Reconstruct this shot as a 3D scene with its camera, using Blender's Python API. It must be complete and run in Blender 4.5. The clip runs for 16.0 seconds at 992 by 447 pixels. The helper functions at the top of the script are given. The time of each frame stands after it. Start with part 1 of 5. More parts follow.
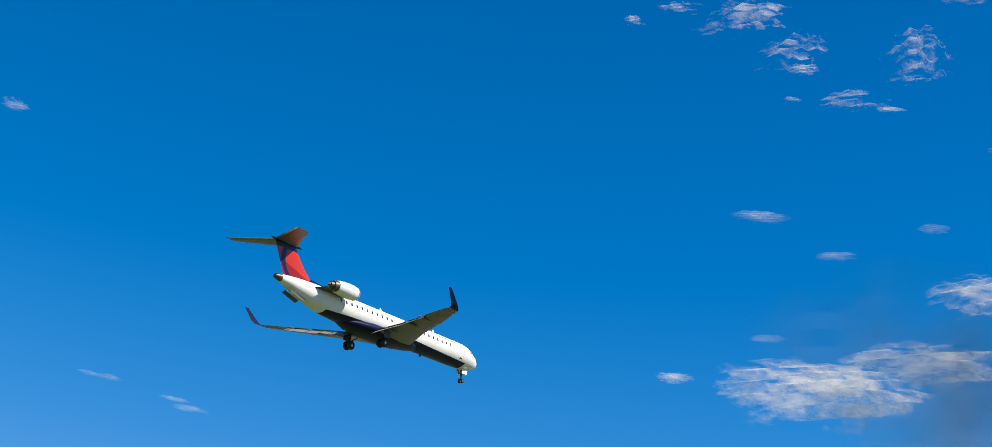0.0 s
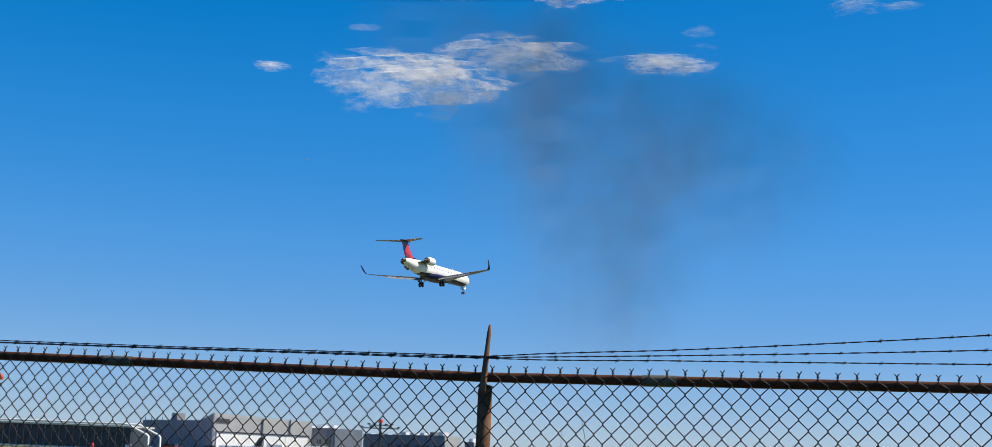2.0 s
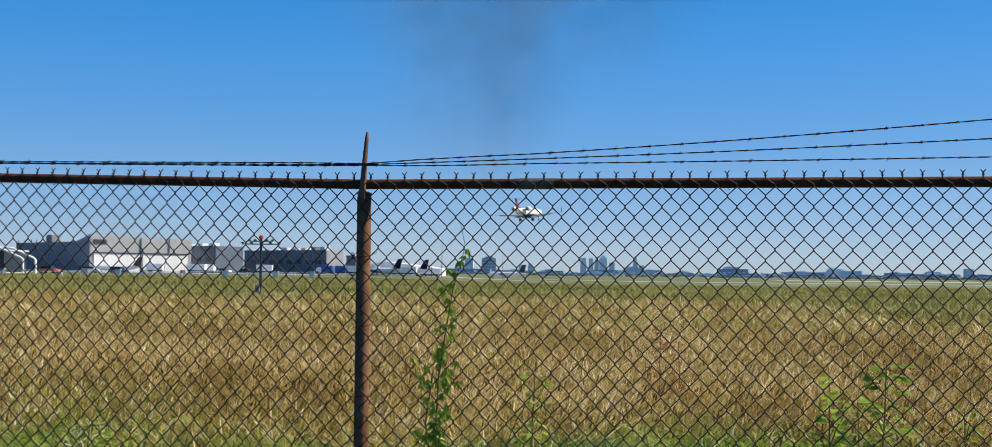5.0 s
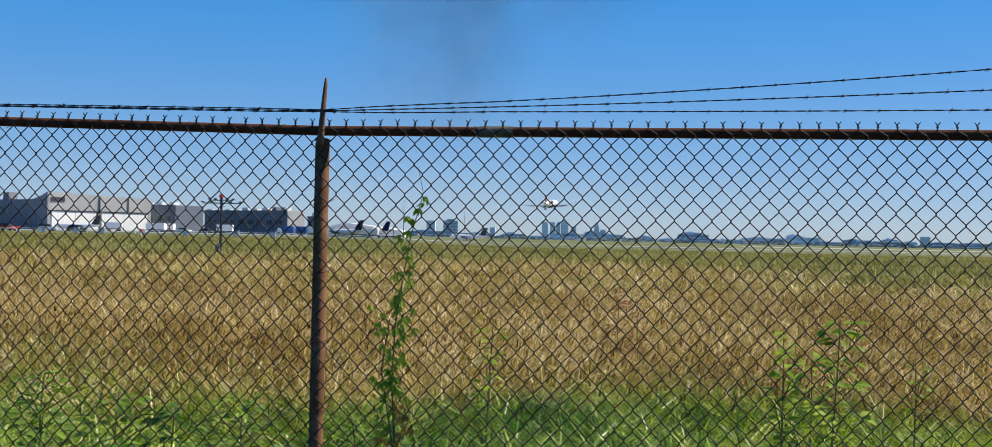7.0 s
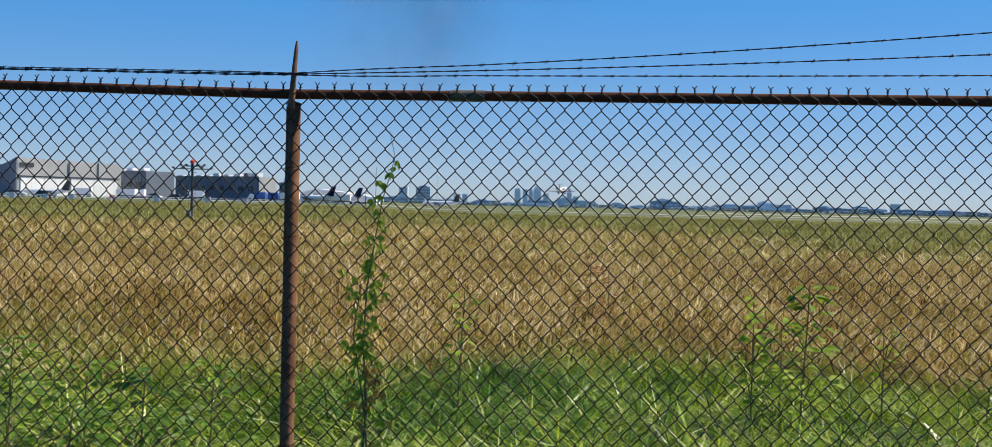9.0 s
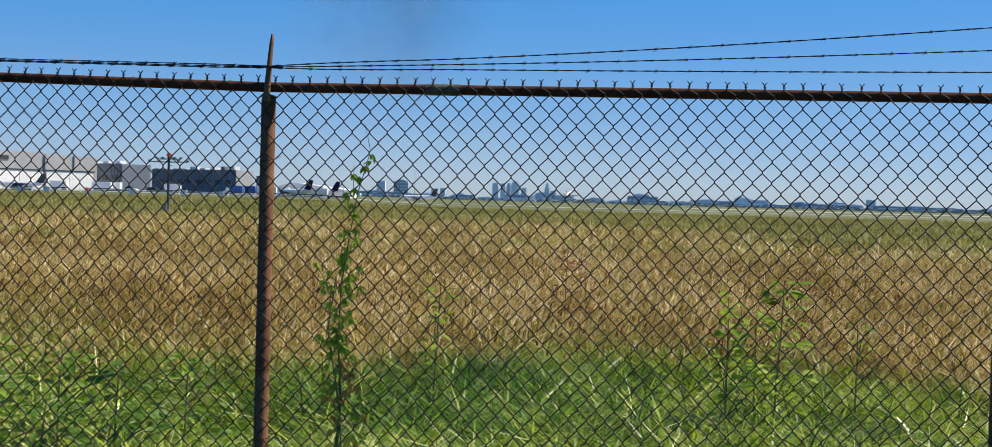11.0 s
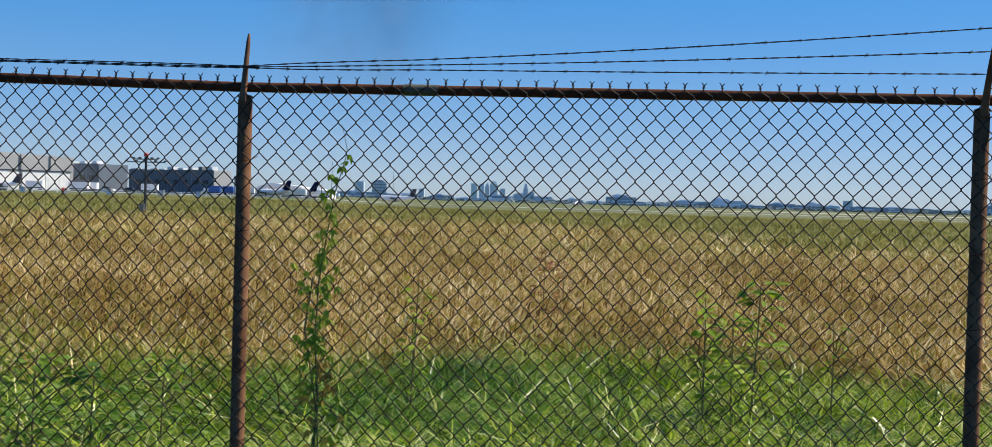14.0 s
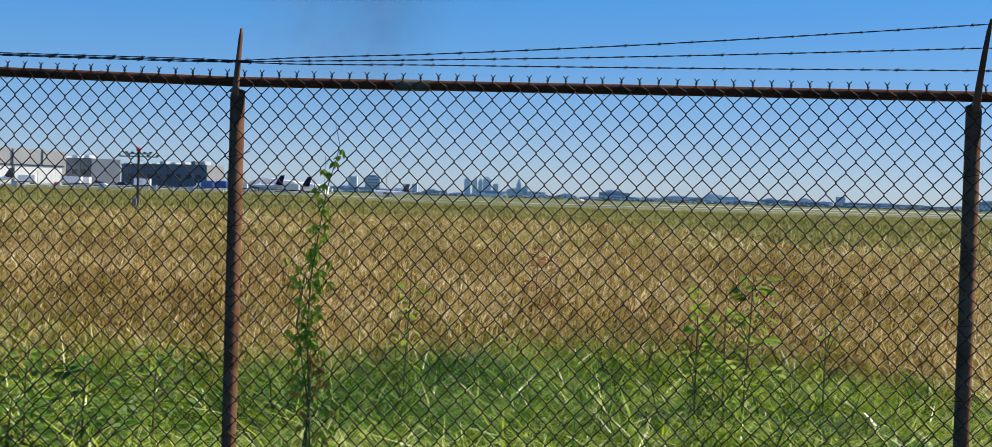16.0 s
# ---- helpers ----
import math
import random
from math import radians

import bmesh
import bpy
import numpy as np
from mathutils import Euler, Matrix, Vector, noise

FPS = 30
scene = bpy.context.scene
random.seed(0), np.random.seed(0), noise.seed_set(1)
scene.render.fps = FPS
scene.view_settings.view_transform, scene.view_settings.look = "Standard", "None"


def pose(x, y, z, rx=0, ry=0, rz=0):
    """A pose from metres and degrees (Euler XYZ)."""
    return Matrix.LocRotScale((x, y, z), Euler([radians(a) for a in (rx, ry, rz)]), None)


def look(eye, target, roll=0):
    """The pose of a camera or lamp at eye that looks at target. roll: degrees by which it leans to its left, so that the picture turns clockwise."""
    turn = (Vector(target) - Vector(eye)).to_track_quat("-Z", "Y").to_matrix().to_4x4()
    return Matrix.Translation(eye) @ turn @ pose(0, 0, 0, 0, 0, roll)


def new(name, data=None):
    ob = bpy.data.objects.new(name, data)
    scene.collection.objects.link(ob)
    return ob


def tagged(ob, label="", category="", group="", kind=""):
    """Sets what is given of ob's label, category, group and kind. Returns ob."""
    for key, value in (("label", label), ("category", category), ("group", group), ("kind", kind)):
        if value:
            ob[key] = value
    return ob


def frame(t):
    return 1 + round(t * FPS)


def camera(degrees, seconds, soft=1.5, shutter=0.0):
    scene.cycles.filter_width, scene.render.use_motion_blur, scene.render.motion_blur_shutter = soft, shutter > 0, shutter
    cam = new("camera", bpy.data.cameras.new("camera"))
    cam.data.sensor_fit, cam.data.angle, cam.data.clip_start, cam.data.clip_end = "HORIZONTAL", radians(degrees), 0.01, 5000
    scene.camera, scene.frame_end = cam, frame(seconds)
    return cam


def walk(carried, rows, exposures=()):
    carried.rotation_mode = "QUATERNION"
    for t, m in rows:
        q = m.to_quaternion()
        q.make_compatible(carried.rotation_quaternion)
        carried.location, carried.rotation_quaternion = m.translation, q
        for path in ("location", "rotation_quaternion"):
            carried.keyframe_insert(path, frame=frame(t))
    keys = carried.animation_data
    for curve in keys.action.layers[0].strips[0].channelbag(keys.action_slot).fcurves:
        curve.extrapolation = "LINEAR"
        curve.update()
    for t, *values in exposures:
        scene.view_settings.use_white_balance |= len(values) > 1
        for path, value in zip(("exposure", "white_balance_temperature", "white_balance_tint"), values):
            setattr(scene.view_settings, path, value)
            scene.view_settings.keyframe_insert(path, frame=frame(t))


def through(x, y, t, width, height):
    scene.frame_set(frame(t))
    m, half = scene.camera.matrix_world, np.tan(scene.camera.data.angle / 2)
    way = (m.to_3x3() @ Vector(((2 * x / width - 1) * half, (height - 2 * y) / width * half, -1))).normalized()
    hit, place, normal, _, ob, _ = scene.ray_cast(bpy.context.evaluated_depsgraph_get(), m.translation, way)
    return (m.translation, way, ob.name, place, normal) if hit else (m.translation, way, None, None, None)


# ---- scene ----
EXPO = 0.5

def aim(x, y, z, yaw, pitch, roll):
    """A pose that faces +y, turned by yaw, then pitch, then roll (degrees)."""
    return pose(x, y, z, 0, 0, yaw) @ pose(0, 0, 0, pitch) @ pose(0, 0, 0, 0, roll)


# ---- camera: a phone held at eye height, panning from the sky down to the fence ----
EYE = 1.67
cam = camera(42.0, 16.0, soft=0.55)
TURNS = [  # seconds, x, height over EYE, yaw, pitch, roll
    (0, -0.045, 0.122, 30.36, 22.52, -7.77), (0.5, -0.044, 0.121, 20.45, 18.24, -6.16), (1, -0.043, 0.119, 16.93, 14.56, -4.13),
    (1.5, -0.044, 0.116, 14.01, 12.27, -2.83), (2, -0.045, 0.103, 10.83, 10.36, -2.42), (2.5, -0.045, 0.083, 8.62, 8.32, -1.70),
    (3, -0.044, 0.077, 6.77, 6.39, -1.08), (3.5, -0.041, 0.075, 6.33, 4.95, -0.52), (4, -0.040, 0.075, 5.98, 3.81, -0.60),
    (4.5, -0.039, 0.072, 5.69, 3.03, -0.64), (5, -0.040, 0.073, 5.21, 2.21, -0.61), (6.2, -0.032, 0.040, 4.15, 1.12, -0.98),
    (7.5, -0.020, 0.003, 3.13, 0.19, -1.31), (8, -0.023, 0.004, 2.80, -0.27, -1.30), (8.5, -0.021, 0.002, 2.48, -0.62, -1.38),
    (9, -0.019, 0.001, 2.25, -0.86, -1.35), (10.2, -0.013, 0.000, 1.61, -1.04, -1.48), (11.5, -0.008, 0.000, 1.08, -1.09, -1.59),
    (12, -0.008, 0.002, 0.92, -1.07, -1.60), (12.5, -0.007, 0.002, 0.74, -1.05, -1.66), (13, -0.010, 0.001, 0.60, -1.00, -1.66),
    (13.5, -0.005, 0.000, 0.48, -1.02, -1.60), (14, -0.003, 0.000, 0.31, -1.03, -1.62), (14.5, 0.001, -0.002, 0.22, -1.11, -1.62),
    (15, -0.001, 0.000, 0.12, -1.17, -1.63), (15.5, 0.002, -0.002, 0.06, -1.19, -1.66), (16, 0.000, 0.000, 0.00, -1.23, -1.74)]
walk(cam, [(t, aim(x, 0, EYE + z, a, p, r) @ pose(0, 0, 0, 90)) for t, x, z, a, p, r in TURNS],
     exposures=[(0, EXPO), (16, EXPO)])

# ---- light: a clear afternoon sky, the sun high to the right ----
SUN_ELEVATION, SUN_AZIMUTH = radians(50), radians(77)      # azimuth clockwise from +y
world = bpy.data.worlds.new("sky")
scene.world = world
world.use_nodes = True
sky = world.node_tree.nodes.new("ShaderNodeTexSky")
sky.sky_type, sky.sun_disc = "NISHITA", False
sky.sun_elevation, sky.sun_rotation = SUN_ELEVATION, SUN_AZIMUTH
sky.altitude, sky.air_density, sky.dust_density, sky.ozone_density = 0, 0.65, 0.2, 4.0
rich = world.node_tree.nodes.new("ShaderNodeHueSaturation")        # the phone's rich blue
rich.inputs["Saturation"].default_value = 2.2
even = world.node_tree.nodes.new("ShaderNodeGamma")
even.inputs["Gamma"].default_value = .47
world.node_tree.links.new(sky.outputs[0], even.inputs["Color"])
world.node_tree.links.new(even.outputs[0], rich.inputs["Color"])
tint = world.node_tree.nodes.new("ShaderNodeMix")
tint.data_type, tint.blend_type = "RGBA", "MULTIPLY"
tint.inputs[0].default_value, tint.inputs[7].default_value = 1.0, (.94, .85, .965, 1)
world.node_tree.links.new(rich.outputs[0], tint.inputs[6])
# a dull haze layer all round the horizon, a deeper blue overhead
way = world.node_tree.nodes.new("ShaderNodeTexCoord")
height = world.node_tree.nodes.new("ShaderNodeSeparateXYZ")
world.node_tree.links.new(way.outputs["Generated"], height.inputs[0])
layer = world.node_tree.nodes.new("ShaderNodeValToRGB")
for _ in range(2):
    layer.color_ramp.elements.new(.5)
for e, (at, c) in zip(layer.color_ramp.elements, ((0.0, (.65, .77, .82, 1)), (.16, (1, 1, 1, 1)), (.26, (1, 1, 1, 1)), (.60, (.66, .72, .80, 1)))):
    e.position, e.color = at, c
world.node_tree.links.new(height.outputs[2], layer.inputs[0])
haze = world.node_tree.nodes.new("ShaderNodeMix")
haze.data_type, haze.blend_type = "RGBA", "MULTIPLY"
haze.inputs[0].default_value = 1.0
world.node_tree.links.new(tint.outputs[2], haze.inputs[6])
world.node_tree.links.new(layer.outputs[0], haze.inputs[7])
world.node_tree.links.new(haze.outputs[2], world.node_tree.nodes["Background"].inputs[0])
world.node_tree.nodes["Background"].inputs[1].default_value = 0.252
sun = new("sun", bpy.data.lights.new("sun", "SUN"))
sun.data.energy, sun.data.angle, sun.data.color = 5.0, radians(.53), (1, .90, .74)
SUN_WAY = Vector((math.sin(SUN_AZIMUTH) * math.cos(SUN_ELEVATION), math.cos(SUN_AZIMUTH) * math.cos(SUN_ELEVATION), math.sin(SUN_ELEVATION)))
sun.matrix_world = look(SUN_WAY * 50, (0, 0, 0))


# ---- materials ----
class Nodes:
    """Short writing of node trees."""
    def __init__(self, name):
        self.mat = bpy.data.materials.new(name)
        self.mat.use_nodes = True
        self.tree = self.mat.node_tree
        self.out = self.tree.nodes["Material Output"]
        self.bsdf = self.tree.nodes["Principled BSDF"]

    def add(self, kind, **values):
        n = self.tree.nodes.new("ShaderNode" + kind)
        for k, v in values.items():
            self.put(n.inputs[int(k[1:]) if k[0] == "i" and k[1:].isdigit() else k.replace("_", " ")], v)
        return n.outputs[0]

    def put(self, socket, v):
        if hasattr(v, "is_output"):
            self.tree.links.new(v, socket)
        else:
            socket.default_value = v

    def math(self, op, a, b=0.0, clamp=False):
        n = self.tree.nodes.new("ShaderNodeMath")
        n.operation, n.use_clamp = op, clamp
        self.put(n.inputs[0], a)
        self.put(n.inputs[1], b)
        return n.outputs[0]

    def noise(self, scale, detail=4.0, rough=.55, vec=None):
        n = self.tree.nodes.new("ShaderNodeTexNoise")
        n.inputs["Scale"].default_value, n.inputs["Detail"].default_value, n.inputs["Roughness"].default_value = scale, detail, rough
        if vec is not None:
            self.tree.links.new(vec, n.inputs["Vector"])
        return n.outputs["Fac"]

    def coord(self, which="Object"):
        return self.tree.nodes.new("ShaderNodeTexCoord").outputs[which]

    def xyz(self, v):
        n = self.tree.nodes.new("ShaderNodeSeparateXYZ")
        self.tree.links.new(v, n.inputs[0])
        return n.outputs

    def ramp(self, fac, stops):
        n = self.tree.nodes.new("ShaderNodeValToRGB")
        while len(n.color_ramp.elements) < len(stops):
            n.color_ramp.elements.new(.5)
        for e, (at, c) in zip(n.color_ramp.elements, stops):
            e.position, e.color = at, (*c, 1)
        self.tree.links.new(fac, n.inputs[0])
        return n.outputs[0]

    def mix(self, fac, a, b):
        n = self.tree.nodes.new("ShaderNodeMix")
        n.data_type = "RGBA"
        self.put(n.inputs[0], fac)
        self.put(n.inputs[6], a if hasattr(a, "is_output") else (*a, 1))
        self.put(n.inputs[7], b if hasattr(b, "is_output") else (*b, 1))
        return n.outputs[2]

    def done(self, colour, rough=.6, metal=0.0, bump=None, depth=.01, spec=.5):
        self.put(self.bsdf.inputs["Base Color"], colour if hasattr(colour, "is_output") else (*colour, 1))
        self.put(self.bsdf.inputs["Roughness"], rough)
        self.put(self.bsdf.inputs["Metallic"], metal)
        self.bsdf.inputs["Specular IOR Level"].default_value = spec
        if bump is not None:
            b = self.tree.nodes.new("ShaderNodeBump")
            b.inputs["Distance"].default_value, b.inputs["Strength"].default_value = depth, .6
            self.tree.links.new(bump, b.inputs["Height"])
            self.tree.links.new(b.outputs[0], self.bsdf.inputs["Normal"])
        return self.mat


def surface(name, dark, light, scale=3.0, rough=.6, metal=0.0, fine=40.0, depth=.003, spec=.5):
    """A plain painted, metal or mineral surface: stains, fine grain and relief."""
    n = Nodes(name)
    c = n.coord()
    big, small = n.noise(scale, 5, .6, c), n.noise(fine, 3, .6, c)
    f = n.math("ADD", n.math("MULTIPLY", big, .75), n.math("MULTIPLY", small, .25))
    return n.done(n.ramp(f, [(.32, dark), (.66, light)]), n.math("ADD", n.math("MULTIPLY", big, .25), rough - .12), metal, small, depth, spec)


def foliage(name, stops, scale=.6, gloss=.45, through=.35):
    """Blades and leaves: hue by blade and by patch, light through them."""
    n = Nodes(name)
    g = n.tree.nodes.new("ShaderNodeNewGeometry")
    patch = n.noise(scale, 4, .6, g.outputs["Position"])
    f = n.math("ADD", n.math("MULTIPLY", g.outputs["Random Per Island"], .85), n.math("SUBTRACT", n.math("MULTIPLY", patch, 1.3), .57))
    col = n.ramp(f, stops)
    n.done(col, gloss, 0, spec=.35)
    tr = n.add("BsdfTranslucent", Color=col)
    n.put(n.out.inputs[0], n.add("MixShader", i0=through, i1=n.bsdf.outputs[0], i2=tr))
    return n.mat


M_RUST = surface("rusted steel", (.04, .015, .008), (.13, .052, .027), 9, .9, .0, 160, .002, .15)
M_POST = surface("weathered brown post", (.085, .036, .017), (.26, .135, .075), 7, .9, .0, 120, .002, .15)
M_GALV = surface("dull galvanised steel", (.20, .21, .20), (.36, .37, .35), 8, .5, .7, 90, .001)
M_SLEEVE = surface("mossy galvanised sleeve", (.055, .055, .038), (.15, .14, .10), 22, .6, .2, 140, .002)
M_WIRE = surface("oxidised fence wire", (.014, .010, .008), (.045, .029, .019), 25, .75, .0, 200, .0005)
M_BARB = surface("dark barbed wire", (.02, .022, .03), (.05, .052, .06), 30, .5, .5, 200, .0005)
M_WHITE = surface("white painted metal", (.74, .75, .76), (.86, .86, .86), .5, .4, 0, 8, .002)
M_CLAD = surface("pale grey cladding", (.62, .63, .62), (.72, .73, .72), .15, .6, 0, 3, .003)
M_LIGHTWALL = surface("white hangar cladding", (.72, .73, .72), (.82, .82, .81), .12, .55, 0, 3, .003)
# wall tone taken down so the hangar flanks carry their shade in colour
M_DARKWALL = surface("blue grey cladding with shade in its tone", (.12, .15, .20), (.165, .195, .25), .15, .6, 0, 3, .004)
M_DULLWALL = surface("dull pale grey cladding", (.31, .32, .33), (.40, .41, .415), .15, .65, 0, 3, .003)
M_MIDWALL = surface("mid grey concrete wall", (.13, .14, .155), (.20, .21, .225), .2, .8, 0, 2, .004)
M_GLASS = surface("dark window glass", (.015, .02, .028), (.035, .045, .06), .3, .3, 0, 2, 0, .4)
M_ROOF = surface("flat roof membrane", (.42, .42, .41), (.55, .55, .53), .2, .8, 0, 2, .004)
M_CONC = surface("pale concrete", (.29, .285, .27), (.43, .42, .39), .02, .85, 0, 2, .004)
M_ASPH = surface("worn asphalt", (.045, .045, .047), (.075, .075, .074), .1, .9, 0, 4, .004)
M_ORANGE = surface("orange painted steel", (.55, .09, .03), (.72, .15, .06), 3, .5, 0, 30, .001)
M_RED = surface("red painted metal", (.5, .03, .02), (.65, .06, .04), 3, .45, 0, 30, .001)
M_BLUE = surface("blue painted metal", (.02, .08, .32), (.04, .13, .42), 1, .45, 0, 30, .001)
M_TYRE = surface("black rubber", (.012, .012, .012), (.028, .028, .028), 6, .8, 0, 60, .002)
M_DARK = surface("dark grey painted metal", (.03, .032, .036), (.06, .062, .07), 2, .5, .1, 30, .001)
M_SILVER = surface("bare aluminium", (.45, .46, .48), (.62, .63, .64), 1.5, .32, .85, 25, .001)
M_BURNT = surface("heat stained exhaust metal", (.05, .042, .036), (.16, .135, .11), 2.5, .45, .8, 25, .001)
M_NAVY = surface("navy paint", (.004, .008, .035), (.007, .013, .055), 1, .45, 0, 20, 0, .08)
M_PLANE = surface("glossy white aircraft paint", (.72, .73, .74), (.80, .80, .80), .6, .25, 0, 8, 0)
# wing grey darkened for shaded undersides; the flap grey is its lit counterpart
M_GREYPAINT = surface("grey aircraft paint darkened for shaded undersides", (.045, .047, .048), (.085, .088, .09), .8, .4, 0, 10, .001)
M_FLAP = surface("grey flap paint in a sunlit tone", (.20, .21, .22), (.28, .29, .30), .8, .4, 0, 10, .001)
# distance haze is mixed into these skyline and tree colours
M_TOWER1 = surface("haze-tinted blue tower", (.62, .74, .86), (.72, .83, .93), .01, .8, 0, .06, 0)
M_TOWER2 = surface("haze-tinted grey blue tower", (.46, .57, .69), (.55, .66, .77), .01, .8, 0, .06, 0)
M_TOWER3 = surface("haze-tinted dark block", (.24, .32, .42), (.31, .39, .49), .01, .8, 0, .06, 0)
M_PALEBAND = surface("haze-tinted pale window band", (.56, .66, .77), (.64, .74, .84), .01, .7, 0, .06, 0)
M_FARTREE = surface("distant haze-tinted trees", (.12, .17, .20), (.18, .235, .26), .01, .9, 0, .05, 0)
M_CLOVER = foliage("broad weed leaves", [(.1, (.014, .045, .004)), (.5, (.07, .155, .009)), (.9, (.27, .38, .035))], 2.0, .55, .34)
M_WEED = foliage("pale weed leaves", [(.1, (.06, .12, .008)), (.5, (.21, .33, .018)), (.9, (.46, .55, .06))], 2.0, .6, .5)
M_VINE = foliage("vine leaves", [(.1, (.05, .11, .006)), (.5, (.20, .31, .015)), (.9, (.50, .55, .06))], 3.0, .45, .5)
M_OLDVINE = foliage("yellowed vine leaves", [(.1, (.16, .09, .02)), (.5, (.36, .22, .035)), (.9, (.50, .42, .06))], 3.0)
M_STEM = surface("brown green plant stem", (.07, .07, .022), (.15, .145, .05), 20, .8, 0, 200, .001)
M_DOCK = foliage("dried red-brown seed clusters", [(.1, (.08, .025, .012)), (.5, (.20, .07, .03)), (.9, (.34, .16, .07))], 3.0, .7, .2)
M_GREEN = foliage("fresh green grass", [(.05, (.018, .048, .005)), (.34, (.08, .175, .008)), (.56, (.23, .36, .014)), (.80, (.44, .50, .035)), (.98, (.78, .76, .38))], .9, .34, .30)
M_LUSH = foliage("deep green grass", [(.05, (.014, .042, .005)), (.42, (.055, .15, .008)), (.72, (.13, .27, .014)), (.97, (.46, .50, .14))], 1.4, .33, .26)
M_DRY = foliage("dry tawny grass", [(.05, (.074, .035, .008)), (.26, (.25, .138, .032)), (.44, (.52, .335, .10)), (.56, (.285, .265, .03)), (.66, (.39, .33, .055)), (.76, (.68, .49, .20)), (.97, (.95, .84, .54))], .35, .6, .30)
M_MEADOW = foliage("short green meadow", [(.05, (.10, .10, .018)), (.4, (.25, .235, .045)), (.7, (.37, .32, .085)), (.95, (.54, .44, .18))], .06, .6, .35)


# ---- mesh helpers ----
def part(name, bm, material, parent=None, label="", smooth=True):
    """Links a bmesh as one mesh object under a thing or a part."""
    me = bpy.data.meshes.new(name)
    bmesh.ops.recalc_face_normals(bm, faces=bm.faces)
    bm.to_mesh(me)
    bm.free()
    me.materials.append(material)
    if smooth:
        me.shade_smooth()
        me.set_sharp_from_angle(angle=radians(38))
    ob = new(name, me)
    ob.parent = parent
    return tagged(ob, label)


def thing(name, m, label, category, group="", kind=""):
    ob = new(name)
    ob.matrix_world = m
    return tagged(ob, label, category, group, kind)


def box(bm, x0, x1, y0, y1, z0, z1, bevel=0.0):
    r = bmesh.ops.create_cube(bm, size=1, matrix=Matrix.LocRotScale(((x0 + x1) / 2, (y0 + y1) / 2, (z0 + z1) / 2), None, (x1 - x0, y1 - y0, z1 - z0)))
    if bevel:
        es = list({e for v in r["verts"] for e in v.link_edges})
        bmesh.ops.bevel(bm, geom=es, offset=bevel, segments=2, affect="EDGES", profile=.6)
    return bm


def boxes(*list_of, bevel=0.0):
    bm = bmesh.new()
    for b in list_of:
        box(bm, *b, bevel=bevel)
    return bm


def loft(bm, rings, cap=True, closed=True):
    """Skins rings of equally many points."""
    vs = [[bm.verts.new(p) for p in ring] for ring in rings]
    n = len(vs[0])
    for a, b in zip(vs, vs[1:]):
        for i in range(n if closed else n - 1):
            bm.faces.new((a[i], a[(i + 1) % n], b[(i + 1) % n], b[i]))
    if cap:
        bm.faces.new(vs[0])
        bm.faces.new(vs[-1])
    return bm


def ring(centre, u, v, ru, rv, n, phase=0.0):
    c, u, v = Vector(centre), Vector(u), Vector(v)
    return [c + u * (ru * math.cos(phase + 2 * math.pi * i / n)) + v * (rv * math.sin(phase + 2 * math.pi * i / n)) for i in range(n)]


def tube(bm, points, radii, n=8):
    """A round bar through points."""
    pts = [Vector(p) for p in points]
    if not hasattr(radii, "__len__"):
        radii = [radii] * len(pts)
    rings = []
    for i, p in enumerate(pts):
        d = (pts[min(i + 1, len(pts) - 1)] - pts[max(i - 1, 0)]).normalized()
        u = d.cross(Vector((0, 0, 1)) if abs(d.z) < .9 else Vector((1, 0, 0))).normalized()
        rings.append(ring(p, u, d.cross(u), radii[i], radii[i], n))
    return loft(bm, rings)


def bar(points, radii, n=8):
    return tube(bmesh.new(), points, radii, n)


def many(name, verts, faces, material, label="", category="", parent=None, kind="stuff", smooth=False):
    """One mesh of uncountable pieces, from arrays."""
    me = bpy.data.meshes.new(name)
    me.from_pydata(verts.tolist() if hasattr(verts, "tolist") else verts, [], faces.tolist() if hasattr(faces, "tolist") else faces)
    me.materials.append(material)
    if smooth:
        me.shade_smooth()
    ob = new(name, me)
    ob.parent = parent
    return tagged(ob, label, category, "", kind)


def smooth01(v, a, b):
    v = np.clip((v - a) / (b - a), 0, 1)
    return v * v * (3 - 2 * v)


def land(x, y):
    """Height of the ground: flat by the fence, a slight rise at the hangars, falling to the runway."""
    x, y = np.asarray(x, float), np.asarray(y, float)
    left = smooth01(-x / np.maximum(y, 1), .03, .2)
    return .9 * left * smooth01(y, 60, 330) - 3.4 * (1 - left) * smooth01(y, 120, 1000)


